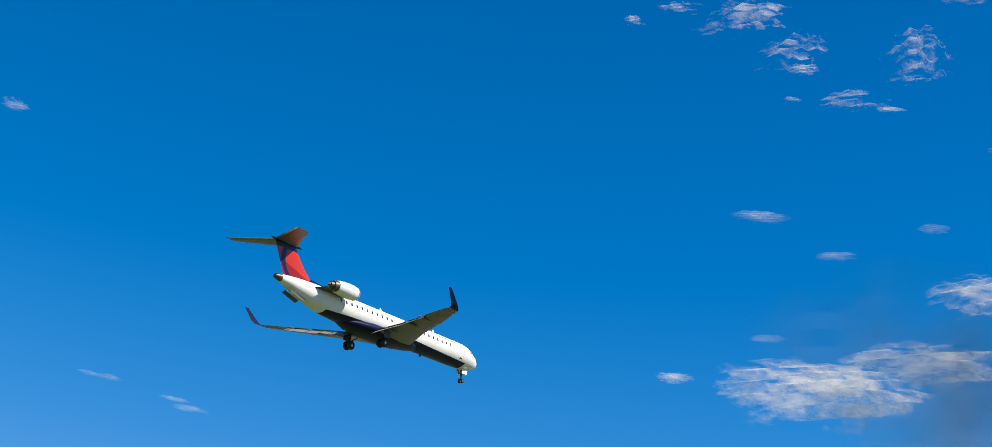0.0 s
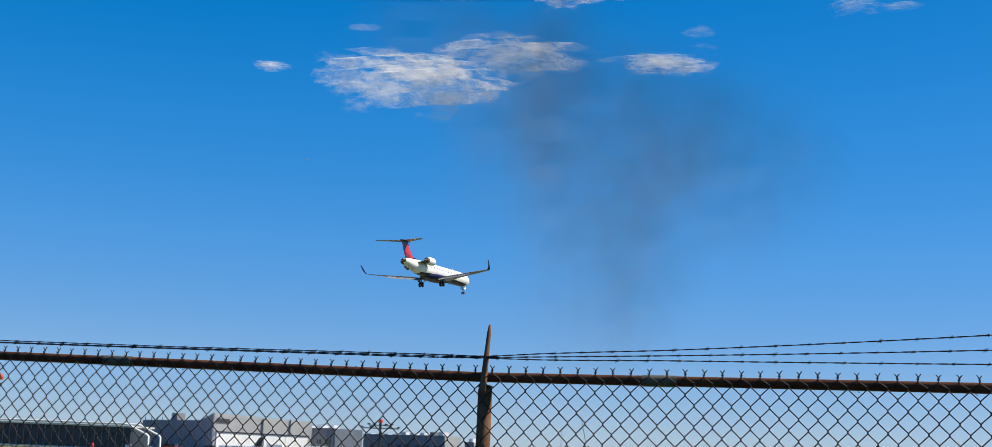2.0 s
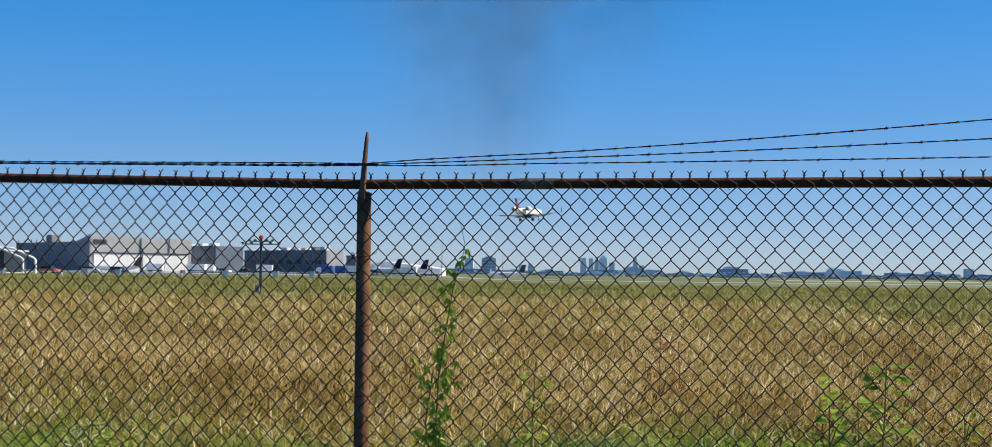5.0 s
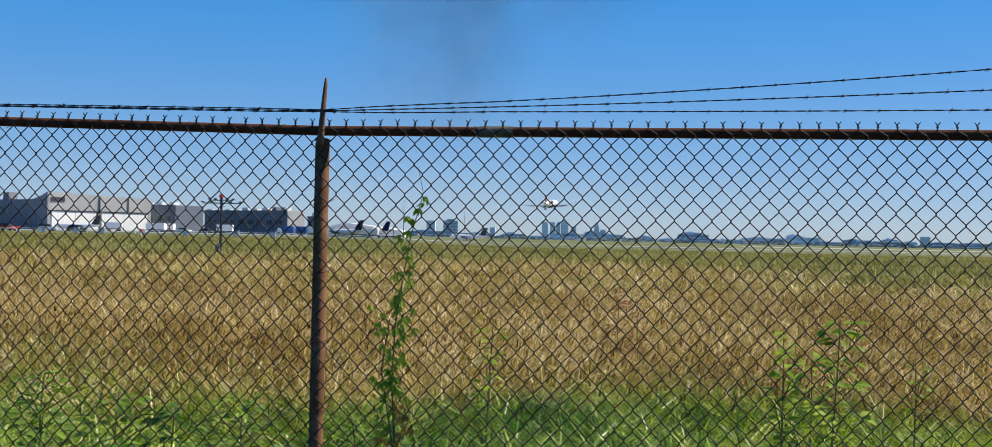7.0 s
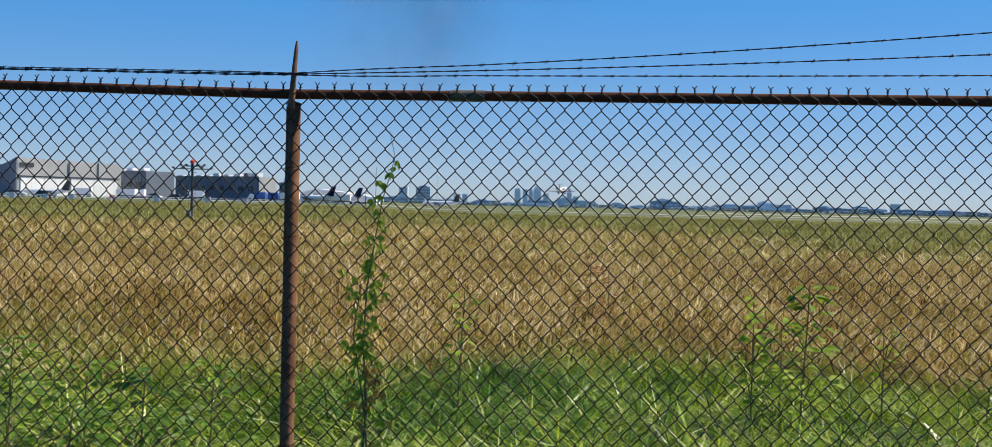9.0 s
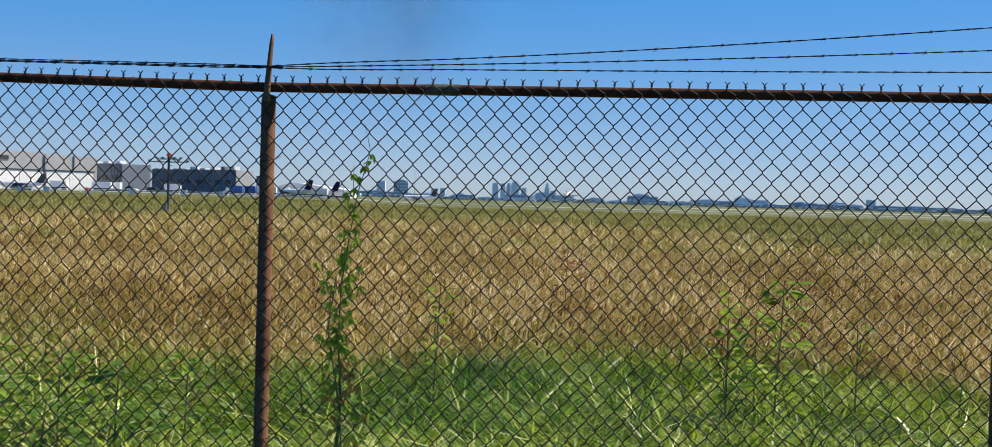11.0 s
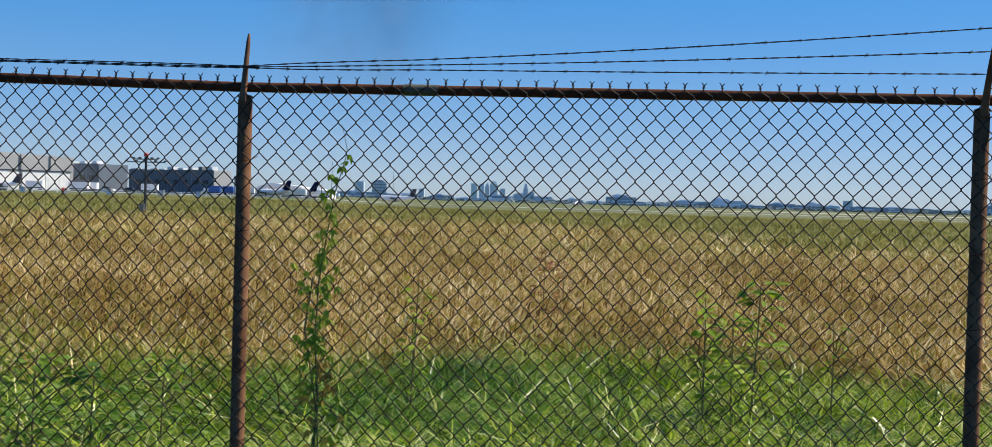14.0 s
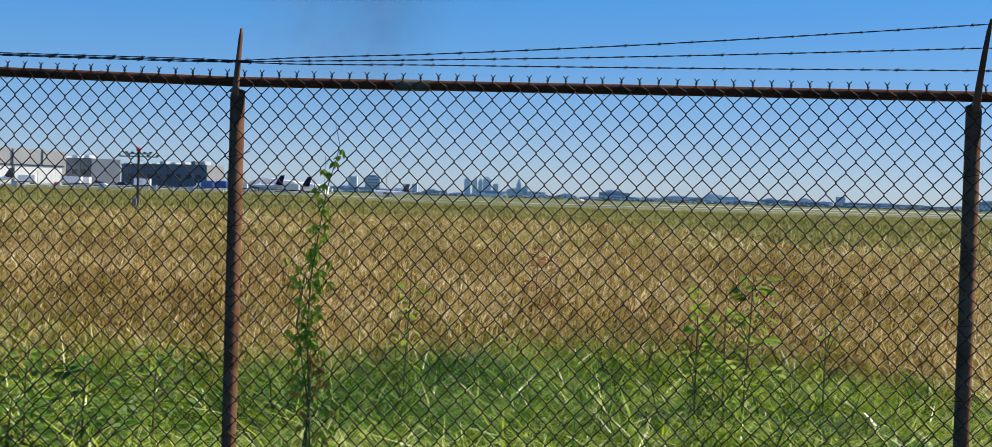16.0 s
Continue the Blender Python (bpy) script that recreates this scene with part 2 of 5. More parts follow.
# ---- ground ----
def ground_material():
    n = Nodes("airfield ground")
    p = n.tree.nodes.new("ShaderNodeNewGeometry").outputs["Position"]
    x, y, z = n.xyz(p)
    big, mid, fine = n.noise(.02, 4, .6, p), n.noise(.5, 5, .65, p), n.noise(14, 3, .6, p)
    tex = n.math("ADD", n.math("MULTIPLY", mid, .6), n.math("MULTIPLY", fine, .4))
    # ground under the tall grass is near black, standing for shade between blades
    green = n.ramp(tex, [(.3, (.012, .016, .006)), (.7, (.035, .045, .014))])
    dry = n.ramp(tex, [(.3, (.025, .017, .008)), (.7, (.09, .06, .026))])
    meadow = n.ramp(n.math("ADD", n.math("MULTIPLY", big, .6), n.math("MULTIPLY", tex, .4)), [(.3, (.07, .09, .02)), (.55, (.11, .14, .03)), (.75, (.20, .17, .06))])
    lawn = n.ramp(n.math("ADD", n.math("MULTIPLY", big, .5), n.math("MULTIPLY", n.noise(.12, 6, .7, p), .5)), [(.3, (.055, .08, .025)), (.5, (.115, .135, .05)), (.7, (.22, .19, .09))])
    wob = n.math("ADD", y, n.math("MULTIPLY", n.math("SUBTRACT", mid, .5), 6.0))
    step = lambda a, b: n.math("DIVIDE", n.math("SUBTRACT", wob, a), b - a, True)
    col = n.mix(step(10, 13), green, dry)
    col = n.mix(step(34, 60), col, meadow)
    col = n.mix(step(120, 200), col, lawn)
    return n.done(col, .9, 0, tex, .05, .2)


def build_ground():
    def row(a, b, k):
        return np.concatenate([np.linspace(a, 200, k), np.geomspace(215, b, 30)])
    ys = np.concatenate([[-400, -60], row(-12, 4850, 60)])
    xs = np.concatenate([-np.geomspace(220, 4600, 24)[::-1], np.linspace(-200, 200, 60), np.geomspace(220, 4600, 24)])
    gx, gy = np.meshgrid(xs, ys)
    v = np.stack([gx, gy, land(gx, gy)], -1).reshape(-1, 3)
    nx, ny = len(xs), len(ys)
    i = np.arange(ny - 1)[:, None] * nx + np.arange(nx - 1)[None]
    f = np.stack([i, i + 1, i + nx + 1, i + nx], -1).reshape(-1, 4)
    many("ground", v, f, ground_material(), "flat grassy airfield reaching to the horizon", "ground", kind="structure", smooth=True)


def strip(name, rows, material, label, kind="structure", lift=.06):
    """A paved strip: rows of (left x, right x, y)."""
    bm = bmesh.new()
    top = []
    for x0, x1, y in rows:
        xs = np.linspace(x0, x1, 13)
        top.append([bm.verts.new((a, y, float(land(a, y)) + lift)) for a in xs])
    for a, b in zip(top, top[1:]):
        for i in range(12):
            bm.faces.new((a[i], a[i + 1], b[i + 1], b[i]))
    ob = part(name, bm, material)
    return tagged(ob, label, "paving", "", kind)


def build_paving():
    strip("runway", [(18 + (y - 600) * .163 - 24, 18 + (y - 600) * .163 + 24, y) for y in np.linspace(780, 940, 4)], M_ASPH, "dark worn runway across the airfield")
    for x0, x1, y0, y1 in ((24, 420, 313, 326), (90, 500, 455, 478), (60, 700, 660, 700), (-200, 1100, 960, 1020)):
        strip("taxiway", [(x0, x1, y) for y in np.linspace(y0, y1, 3)], M_CONC, "pale concrete taxiway crossing the grass")
    strip("taxiway", [(200, 2200, y) for y in np.linspace(1450, 1700, 4)], M_CONC, "broad pale concrete apron across the airfield")
    strip("apron", [(-420, -60, y) for y in np.linspace(300, 400, 6)], M_CONC, "concrete apron before the hangars")
    strip("apron", [(-110, -20, y) for y in np.linspace(430, 700, 8)], M_CONC, "concrete apron with parked aircraft")
    strip("perimeter_road", [(-300, 60, y) for y in np.linspace(222, 229, 2)], M_ASPH, "narrow asphalt perimeter road")


build_ground()
build_paving()


# ---- the landing jet: nose at the origin, +y ahead ----
def livery():
    """White above, navy along the keel, split by a swept line."""
    n = Nodes("white and navy fuselage paint")
    c = n.coord()
    x, y, z = n.xyz(c)
    mid = n.math("LESS_THAN", n.math("ABSOLUTE", n.math("ADD", y, 15.0)), 11.6)
    rise = n.math("MULTIPLY", n.math("ABSOLUTE", n.math("ADD", y, 15.5)), .028)
    low = n.math("LESS_THAN", n.math("ADD", z, rise), -.52)
    dirt = n.noise(.5, 5, .6, c)
    white = n.ramp(dirt, [(.3, (.70, .71, .72)), (.7, (.80, .80, .80))])
    return n.done(n.mix(n.math("MULTIPLY", mid, low), white, (.005, .010, .045)), .4, 0, spec=.12)


def fin_paint():
    """Red with two tones, navy at the front foot, at the top and in a curve along the rear."""
    n = Nodes("red and navy fin paint")
    c = n.coord()
    x, y, z = n.xyz(c)
    tone = n.math("GREATER_THAN", n.math("ADD", n.math("MULTIPLY", z, 1.7), n.math("MULTIPLY", y, .55)), -13.2)
    red = n.mix(tone, (.27, .012, .008), (.52, .032, .012))
    front = n.math("GREATER_THAN", n.math("ADD", n.math("MULTIPLY", z, -.75), y), -29.9)
    back = n.math("ADD", n.math("ADD", n.math("MULTIPLY", z, .53), y), 31.37)            # metres before the trailing edge
    sweep = n.math("ADD", .42, n.math("MULTIPLY", n.math("POWER", n.math("SUBTRACT", z, 2.3), 2.0), .28))
    curve = n.math("LESS_THAN", n.math("ABSOLUTE", n.math("SUBTRACT", back, sweep)), .26)
    top = n.math("GREATER_THAN", z, 3.8)
    navy = n.math("MAXIMUM", n.math("MAXIMUM", front, curve), top)
    return n.done(n.mix(navy, red, (.008, .014, .06)), .25)


def foil(x, z, lead, trail, thick, n=7):
    """A wing section at span x between leading and trailing edge."""
    c = lead - trail
    up, down = [], []
    for i in range(n):
        u = (1 - math.cos(math.pi * i / (n - 1))) / 2
        t = thick * c * 2.6 * (math.sqrt(u + 1e-6) * .62 - .30 * u - .32 * u * u) * .8
        up.append((x, lead - u * c, z + t * 1.1))
        down.append((x, lead - u * c, z - t * .7))
    return up + down[-2:0:-1]


def turned(y0, y1, profile, n=20, x=0.0, z=0.0):
    """A body of revolution along y: profile of (share of the way, radius)."""
    return loft(bmesh.new(), [ring((x, y0 + (y1 - y0) * u, z), (1, 0, 0), (0, 0, 1), r, r, n) for u, r in profile])


def wheel(parent, name, x, y, z, r, w):
    prof = [(0, r * .55), (0, r * .8), (.12, r * .96), (.35, r), (.65, r), (.88, r * .96), (1, r * .8), (1, r * .55)]
    bm = loft(bmesh.new(), [ring((x - w / 2 + w * u, y, z), (0, 1, 0), (0, 0, 1), q, q, 18) for u, q in prof])
    t = part(name, bm, M_TYRE, parent, "black rubber aircraft tyre")
    bm = loft(bmesh.new(), [ring((x - w * .52 + w * 1.04 * u, y, z), (0, 1, 0), (0, 0, 1), q, q, 14) for u, q in [(0, r * .2), (.04, r * .5), (.96, r * .5), (1, r * .2)]])
    part("rim", bm, M_SILVER, t, "bare metal wheel rim")


def build_jet():
    jet = thing("airliner", pose(0, 0, 0), "white and navy regional jet with red fin, wheels lowered", "airplane")
    body = [(0, .04, -.42), (-.15, .26, -.40), (-.5, .56, -.33), (-1.1, .84, -.24), (-1.9, 1.08, -.13), (-2.8, 1.26, -.03), (-3.8, 1.335, 0), (-5, 1.345, 0), (-12, 1.345, 0),
            (-20, 1.345, 0), (-23.5, 1.345, 0), (-26, 1.27, .08), (-28, 1.10, .22), (-30, .84, .42), (-31.4, .55, .60), (-32.4, .36, .68)]
    fus = part("fuselage", loft(bmesh.new(), [ring((0, y, z), (1, 0, 0), (0, 0, 1), r, r, 40) for y, r, z in body]), livery(), jet, "glossy white fuselage with a navy keel")
    fus.location.z = .30
    part("tail_cone", turned(-32.4, -33.15, [(0, .37), (.5, .30), (.9, .22), (1, .16)], 20, 0, 1.0), M_BURNT, jet, "grey metal exhaust cone of the auxiliary unit")
    # belly fairing round the wing root
    fair = [(-11.2, .3, .15), (-12.6, 1.05, .45), (-14.5, 1.62, .70), (-17, 1.78, .78), (-20, 1.72, .74), (-22, 1.25, .55), (-24.2, .35, .2)]
    part("belly_fairing", loft(bmesh.new(), [ring((0, y, -.78), (1, 0, 0), (0, 0, 1), a, b, 28) for y, a, b in fair]), M_NAVY, jet, "navy belly fairing")
    for s in (-1, 1):
        # cabin windows, doors and their outlines on the curved side
        def side(y0, y1, z0, z1, proud, name, mat, parent, label=""):
            bm = bmesh.new()
            rows = []
            for k in range(4):
                z = z0 + (z1 - z0) * k / 3
                r = math.sqrt(max(.1, 1.345 ** 2 - z * z)) + proud
                rows.append([(s * r, y0, z), (s * r, y1, z), (s * (r - .03), y1, z), (s * (r - .03), y0, z)])
            loft(bm, rows)
            return part(name, bm, mat, parent, label)
        for i in range(24):
            y = -6.6 - i * .80
            if not 12 <= i <= 12:
                side(y, y - .22, .26, .57, .006, "cabin_window", M_GLASS, fus)
        door = side(-4.1, -4.95, -.55, .85, .004, "cabin_door", M_PLANE, fus, "white door with a grey outline")
        for a in ((-4.08, -4.10, -.56, .86), (-4.95, -4.97, -.56, .86)):
            side(*a, .007, "door_seam", M_GREYPAINT, door)
        side(-4.3, -4.75, -.62, -.50, .006, "door_sill", M_DARK, door)
        exitd = side(-16.15, -16.7, -.15, .72, .004, "emergency_exit", M_PLANE, fus)
        side(-16.12, -16.15, -.16, .73, .007, "door_seam", M_GREYPAINT, exitd)
        side(-16.70, -16.73, -.16, .73, .007, "door_seam", M_GREYPAINT, exitd)
        for i, (w, h) in enumerate(((.5, .26), (.34, .26), (.34, .26), (.34, .26), (.34, .26), (.34, .26))):
            side(-5.6 - i * .55, -5.6 - i * .55 - w * .8, .86, .86 + h * .42, .005, "title_bar", M_NAVY, fus, "unreadable navy lettering as a bar")
        for i in range(5):
            side(-29.0 - i * .16, -29.1 - i * .16, .35, .42, -.33 - i * .028, "registration_bar", M_DARK, fus)
        # cockpit panes
        for y0, y1, z0, z1, r0 in ((-1.55, -2.15, .35, .72, .80), (-2.2, -2.7, .40, .80, 1.0)):
            bm = loft(bmesh.new(), [[(s * (r0 + .06), y0, z0), (s * (r0 + .20), y1, z0), (s * (r0 - .1), y1, z1), (s * (r0 - .28), y0, z1)],
                                    [(s * (r0 - .06), y0, z0), (s * (r0 + .05), y1, z0), (s * (r0 - .2), y1, z1 - .05), (s * (r0 - .38), y0, z1 - .05)]])
            part("cockpit_window", bm, M_GLASS, fus)
        # wing
        secs = [(1.0, -1.0, -13.6, -19.9, .11), (4.6, -.60, -16.2, -20.3, .105), (8.4, -.32, -18.5, -21.3, .10), (11.75, -.05, -20.85, -22.25, .09)]
        wing = part("wing", loft(bmesh.new(), [foil(s * x, z, a, b, t) for x, z, a, b, t in secs]), M_GREYPAINT, jet, "swept grey wing darkened for its shaded underside")
        wl = [(11.72, -.06, -20.85, -22.25), (12.0, .04, -21.2, -22.45), (12.2, .32, -21.7, -22.75), (12.42, 1.48, -23.1, -23.65)]
        bm = loft(bmesh.new(), [[(s * x, a, z), (s * (x + .035), a * .6 + b * .4, z), (s * x, b, z), (s * (x - .035), a * .6 + b * .4, z)] for x, z, a, b in wl])
        part("winglet", bm, M_NAVY, wing, "upswept navy winglet")
        for x0, x1, y0, y1, z0, z1 in ((1.75, 4.5, -19.8, -20.2, -.98, -.68), (4.75, 8.3, -20.25, -21.2, -.68, -.36)):
            bm = loft(bmesh.new(), [[(s * x0, y0 + .15, z0 - .02), (s * x0, y0 - .35, z0 - .16), (s * x0, y0 - 1.0, z0 - .52), (s * x0, y0 - .4, z0 - .28)],
                                    [(s * x1, y1 + .15, z1 - .02), (s * x1, y1 - .28, z1 - .13), (s * x1, y1 - .8, z1 - .42), (s * x1, y1 - .3, z1 - .22)]])
            part("flap", bm, M_FLAP, wing, "lowered grey flap")
        bm = loft(bmesh.new(), [[(s * 8.5, -21.25, -.37), (s * 8.5, -21.65, -.37), (s * 8.5, -21.25, -.29)], [(s * 11.5, -22.1, -.10), (s * 11.5, -22.4, -.09), (s * 11.5, -22.1, -.05)]])
        part("aileron", bm, M_GREYPAINT, wing)
        for x, y, z in ((3.3, -19.3, -.95), (5.9, -19.8, -.62), (7.9, -20.4, -.38)):
            part("flap_fairing", turned(y + .9, y - 1.5, [(0, .02), (.2, .10), (.5, .13), (.8, .10), (1, .02)], 10, s * x, z - .05), M_GREYPAINT, wing)
        # engine on the rear body
        ex, ez = s * 2.25, 1.38
        eng = part("engine_nacelle", turned(-24.4, -27.3, [(0, .52), (0, .60), (.04, .65), (.2, .72), (.45, .74), (.75, .68), (1, .58), (1, .52)], 28, ex, ez), M_PLANE, jet, "rounded white engine nacelle")
        part("intake_lip", turned(-24.32, -24.58, [(0, .51), (0, .59), (.5, .655), (1, .675), (1, .51)], 28, ex, ez), M_SILVER, eng, "polished metal intake lip")
        part("fan_face", turned(-24.31, -24.36, [(0, .1), (.5, .5), (1, .5)], 24, ex, ez), M_DARK, eng)
        part("exhaust_duct", turned(-27.28, -27.75, [(0, .54), (.3, .52), (1, .43), (1, .38)], 24, ex, ez), M_BURNT, eng, "dark heat-stained exhaust duct")
        part("core_nozzle", turned(-27.65, -28.15, [(0, .35), (.6, .29), (1, .24), (1, .19)], 20, ex, ez), M_BURNT, eng)
        part("exhaust_plug", turned(-28.0, -28.5, [(0, .19), (.5, .12), (1, .02)], 14, ex, ez), M_BURNT, eng)
        bm = loft(bmesh.new(), [foil(s * .75, 1.0, -24.6, -28.8, .07), foil(s * 1.75, 1.25, -24.9, -28.0, .07)])
        part("pylon", bm, M_GREYPAINT, eng)
        # tailplane
        st = loft(bmesh.new(), [foil(s * .05, 4.34, -30.7, -33.7, .09), foil(s * 4.27, 4.32, -34.1, -35.5, .08), foil(s * 4.35, 4.32, -34.5, -35.5, .05)])
        stab = part("tailplane", st, M_GREYPAINT, jet, "swept grey tailplane darkened for its shaded underside")
        bm = loft(bmesh.new(), [[(s * .3, -33.65, 4.32), (s * .3, -33.95, 4.32), (s * .3, -33.65, 4.37)], [(s * 4.1, -35.38, 4.30), (s * 4.1, -35.6, 4.30), (s * 4.1, -35.38, 4.35)]])
        part("elevator", bm, M_SILVER, stab)
        # main gear
        leg = part("main_gear_leg", bar([(s * 2.3, -18.9, -.8), (s * 2.1, -19.2, -1.4), (s * 2.05, -19.3, -2.1)], [.13, .11, .09]), M_DARK, jet, "dark main gear leg")
        part("side_brace", bar([(s * 1.0, -19.0, -1.25), (s * 2.08, -19.25, -1.75)], .05), M_DARK, leg)
        part("axle", bar([(s * 1.65, -19.3, -2.1), (s * 2.45, -19.3, -2.1)], .07), M_DARK, leg)
        part("torque_link", bar([(s * 2.1, -19.35, -1.4), (s * 2.07, -19.65, -1.7), (s * 2.05, -19.4, -2.0)], .04), M_DARK, leg)
        part("gear_door", boxes((s * 2.5 - .02, s * 2.5 + .02, -19.7, -18.7, -1.6, -.85)), M_GREYPAINT, leg, "light grey gear door")
        for dx in (-.27, .27):
            wheel(leg, "main_wheel", s * 2.05 + dx, -19.3, -2.1, .46, .30)
    # fin, dorsal fillet, bullet
    fin = [(1.0, -27.0, -31.9), (1.6, -28.0, -32.2), (2.6, -29.3, -32.75), (3.6, -30.3, -33.3), (4.35, -30.9, -33.7)]
    bm = loft(bmesh.new(), [[(v[2], v[1], z) for v in foil(0, 0, a, b, .10)] for z, a, b in fin])
    finp = part("fin", bm, fin_paint(), jet, "red fin with navy sweeps")
    part("rudder_hinge", bar([(0, -31.7, 1.2), (0, -33.1, 4.2)], .04), M_NAVY, finp)
    bm = loft(bmesh.new(), [[(-.02, -24.8, 1.62), (.02, -24.8, 1.62), (.02, -24.8, 1.58), (-.02, -24.8, 1.58)], [(-.05, -27.4, 1.85), (.05, -27.4, 1.85), (.12, -27.4, 1.1), (-.12, -27.4, 1.1)], [(-.05, -28.4, 1.9), (.05, -28.4, 1.9), (.12, -28.4, 1.1), (-.12, -28.4, 1.1)]])
    part("dorsal_fillet", bm, M_NAVY, finp, "navy fillet at the foot of the fin")
    part("fin_bullet", turned(-30.0, -34.3, [(0, .02), (.12, .13), (.4, .22), (.75, .18), (1, .03)], 16, 0, 4.36), M_NAVY, finp, "navy bullet fairing")
    for s in (-1, 1):
        bm = loft(bmesh.new(), [[(s * .42, -29.2, -.25), (s * .35, -31.2, .2), (s * .30, -31.2, .15), (s * .37, -29.2, -.3)], [(s * .58, -29.4, -.55), (s * .5, -31.4, -.12), (s * .46, -31.4, -.12), (s * .54, -29.4, -.55)]])
        part("ventral_strake", bm, M_GREYPAINT, jet)
    # nose gear and small fittings
    leg = part("nose_gear_leg", bar([(0, -2.5, -1.0), (0, -2.4, -2.2)], [.09, .07]), M_DARK, jet, "dark nose gear leg")
    part("drag_brace", bar([(0, -3.3, -1.1), (0, -2.45, -1.7)], .04), M_DARK, leg)
    part("landing_light", boxes((-.10, .10, -2.36, -2.28, -1.58, -1.46), bevel=.02), M_SILVER, leg)
    for s in (-1, 1):
        wheel(leg, "nose_wheel", s * .19, -2.4, -2.2, .27, .18)
        part("nose_gear_door", boxes((s * .36 - .015, s * .36 + .015, -2.9, -1.9, -1.5, -.95)), M_PLANE, jet)
    for y in (-8, -17.2):
        bm = loft(bmesh.new(), [[(-.02, y, 1.33), (.02, y, 1.33), (.02, y - .45, 1.33), (-.02, y - .45, 1.33)], [(-.01, y - .25, 1.68), (.01, y - .25, 1.68), (.01, y - .45, 1.68), (-.01, y - .45, 1.68)]])
        part("blade_antenna", bm, M_PLANE, fus)
    part("keel_antenna", boxes((-.015, .015, -10.4, -10.1, -1.62, -1.33)), M_DARK, fus)
    return jet


JET = build_jet()

# ---- the chain-link fence ----
P1, P2 = Vector((-1.1235, 5.55, 0)), Vector((1.901, 5.19, 0))
SPAN = (P2 - P1).length
ALONG = (P2 - P1).normalized()
AWAY = Vector((-ALONG.y, ALONG.x, 0))                        # into the field
RAIL_Z, MESH_W, MESH_H = 2.125, SPAN / 40, .0870
fence = thing("chain_link_fence", pose(*P1, 0, 0, math.degrees(math.atan2(ALONG.y, ALONG.x))),
              "rusty chain-link security fence topped with three strands of barbed wire", "fence")


def rail_at(u):
    """Height of the top rail: it climbs gently beyond the first post."""
    return RAIL_Z + (-.021 * u if u < 0 else 0.0)


def build_fence():
    for k in range(-2, 4):
        u = k * SPAN - (.09 if k == -1 else 0)
        top = rail_at(u) - .045
        n = 20
        prof = [(-.25, .031), (top - .012, .031), (top - .003, .028), (top, .012)]
        post = part("fence_post", loft(bmesh.new(), [ring((u, 0, z), (1, 0, 0), (0, 1, 0), r, r, n) for z, r in prof]), M_POST, fence, "weathered brown steel post")
        # the arm: a pressed strip, rounded at its tip; the first leans back, the rest towards the road
        lean, high = (.03, .232) if k == 0 else (.03, .20) if k < 0 else (-.22, .28)
        pts = []
        for i in range(9):
            a = i / 8
            pts.append((a, lean * a ** 1.25, top - .02 + (high + .065) * a))
        rings = []
        for a, y, z in pts:
            w = .0165 * (1 - .5 * a) * (1 if a < .9 else .55)
            d = .013 * (1 - .3 * a)
            rings.append(ring((u, y - .035 * (1 - a), z), (1, 0, 0), (0, 1, 0), w, d, 10))
        part("barb_arm", loft(bmesh.new(), rings), M_POST, post, "narrow leaning steel arm")
        part("post_cap", loft(bmesh.new(), [ring((u, 0, z), (1, 0, 0), (0, 1, 0), r, r, n) for z, r in ((top, .0325), (top + .006, .0325), (top + .012, .02))]), M_POST, post, "flattened rusty cap")
        for i in range(6):
            z = .3 + i * .3
            part("tie_wire", bar([(u - .036, -.02, z), (u - .02, -.036, z + .004), (u + .02, -.036, z + .010), (u + .036, -.02, z + .014), (u + .05, .03, z + .03)], .0016, 5), M_RUST, post)
    for k in range(-2, 3):
        u0, u1 = k * SPAN, (k + 1) * SPAN
        part("top_rail", bar([(u0, .002 * (k % 2), rail_at(u0)), (u1, .002 * (k % 2), rail_at(u1))], .0215, 16), M_RUST, fence, "rust-brown tubular top rail")
        us = u0 + (.69 if k >= 0 else SPAN - 1.92)
        part("rail_sleeve", bar([(us, 0, rail_at(us)), (us + .148, 0, rail_at(us + .148))], .0245, 16), M_SLEEVE, fence, "grey-green sleeve joining the rails")


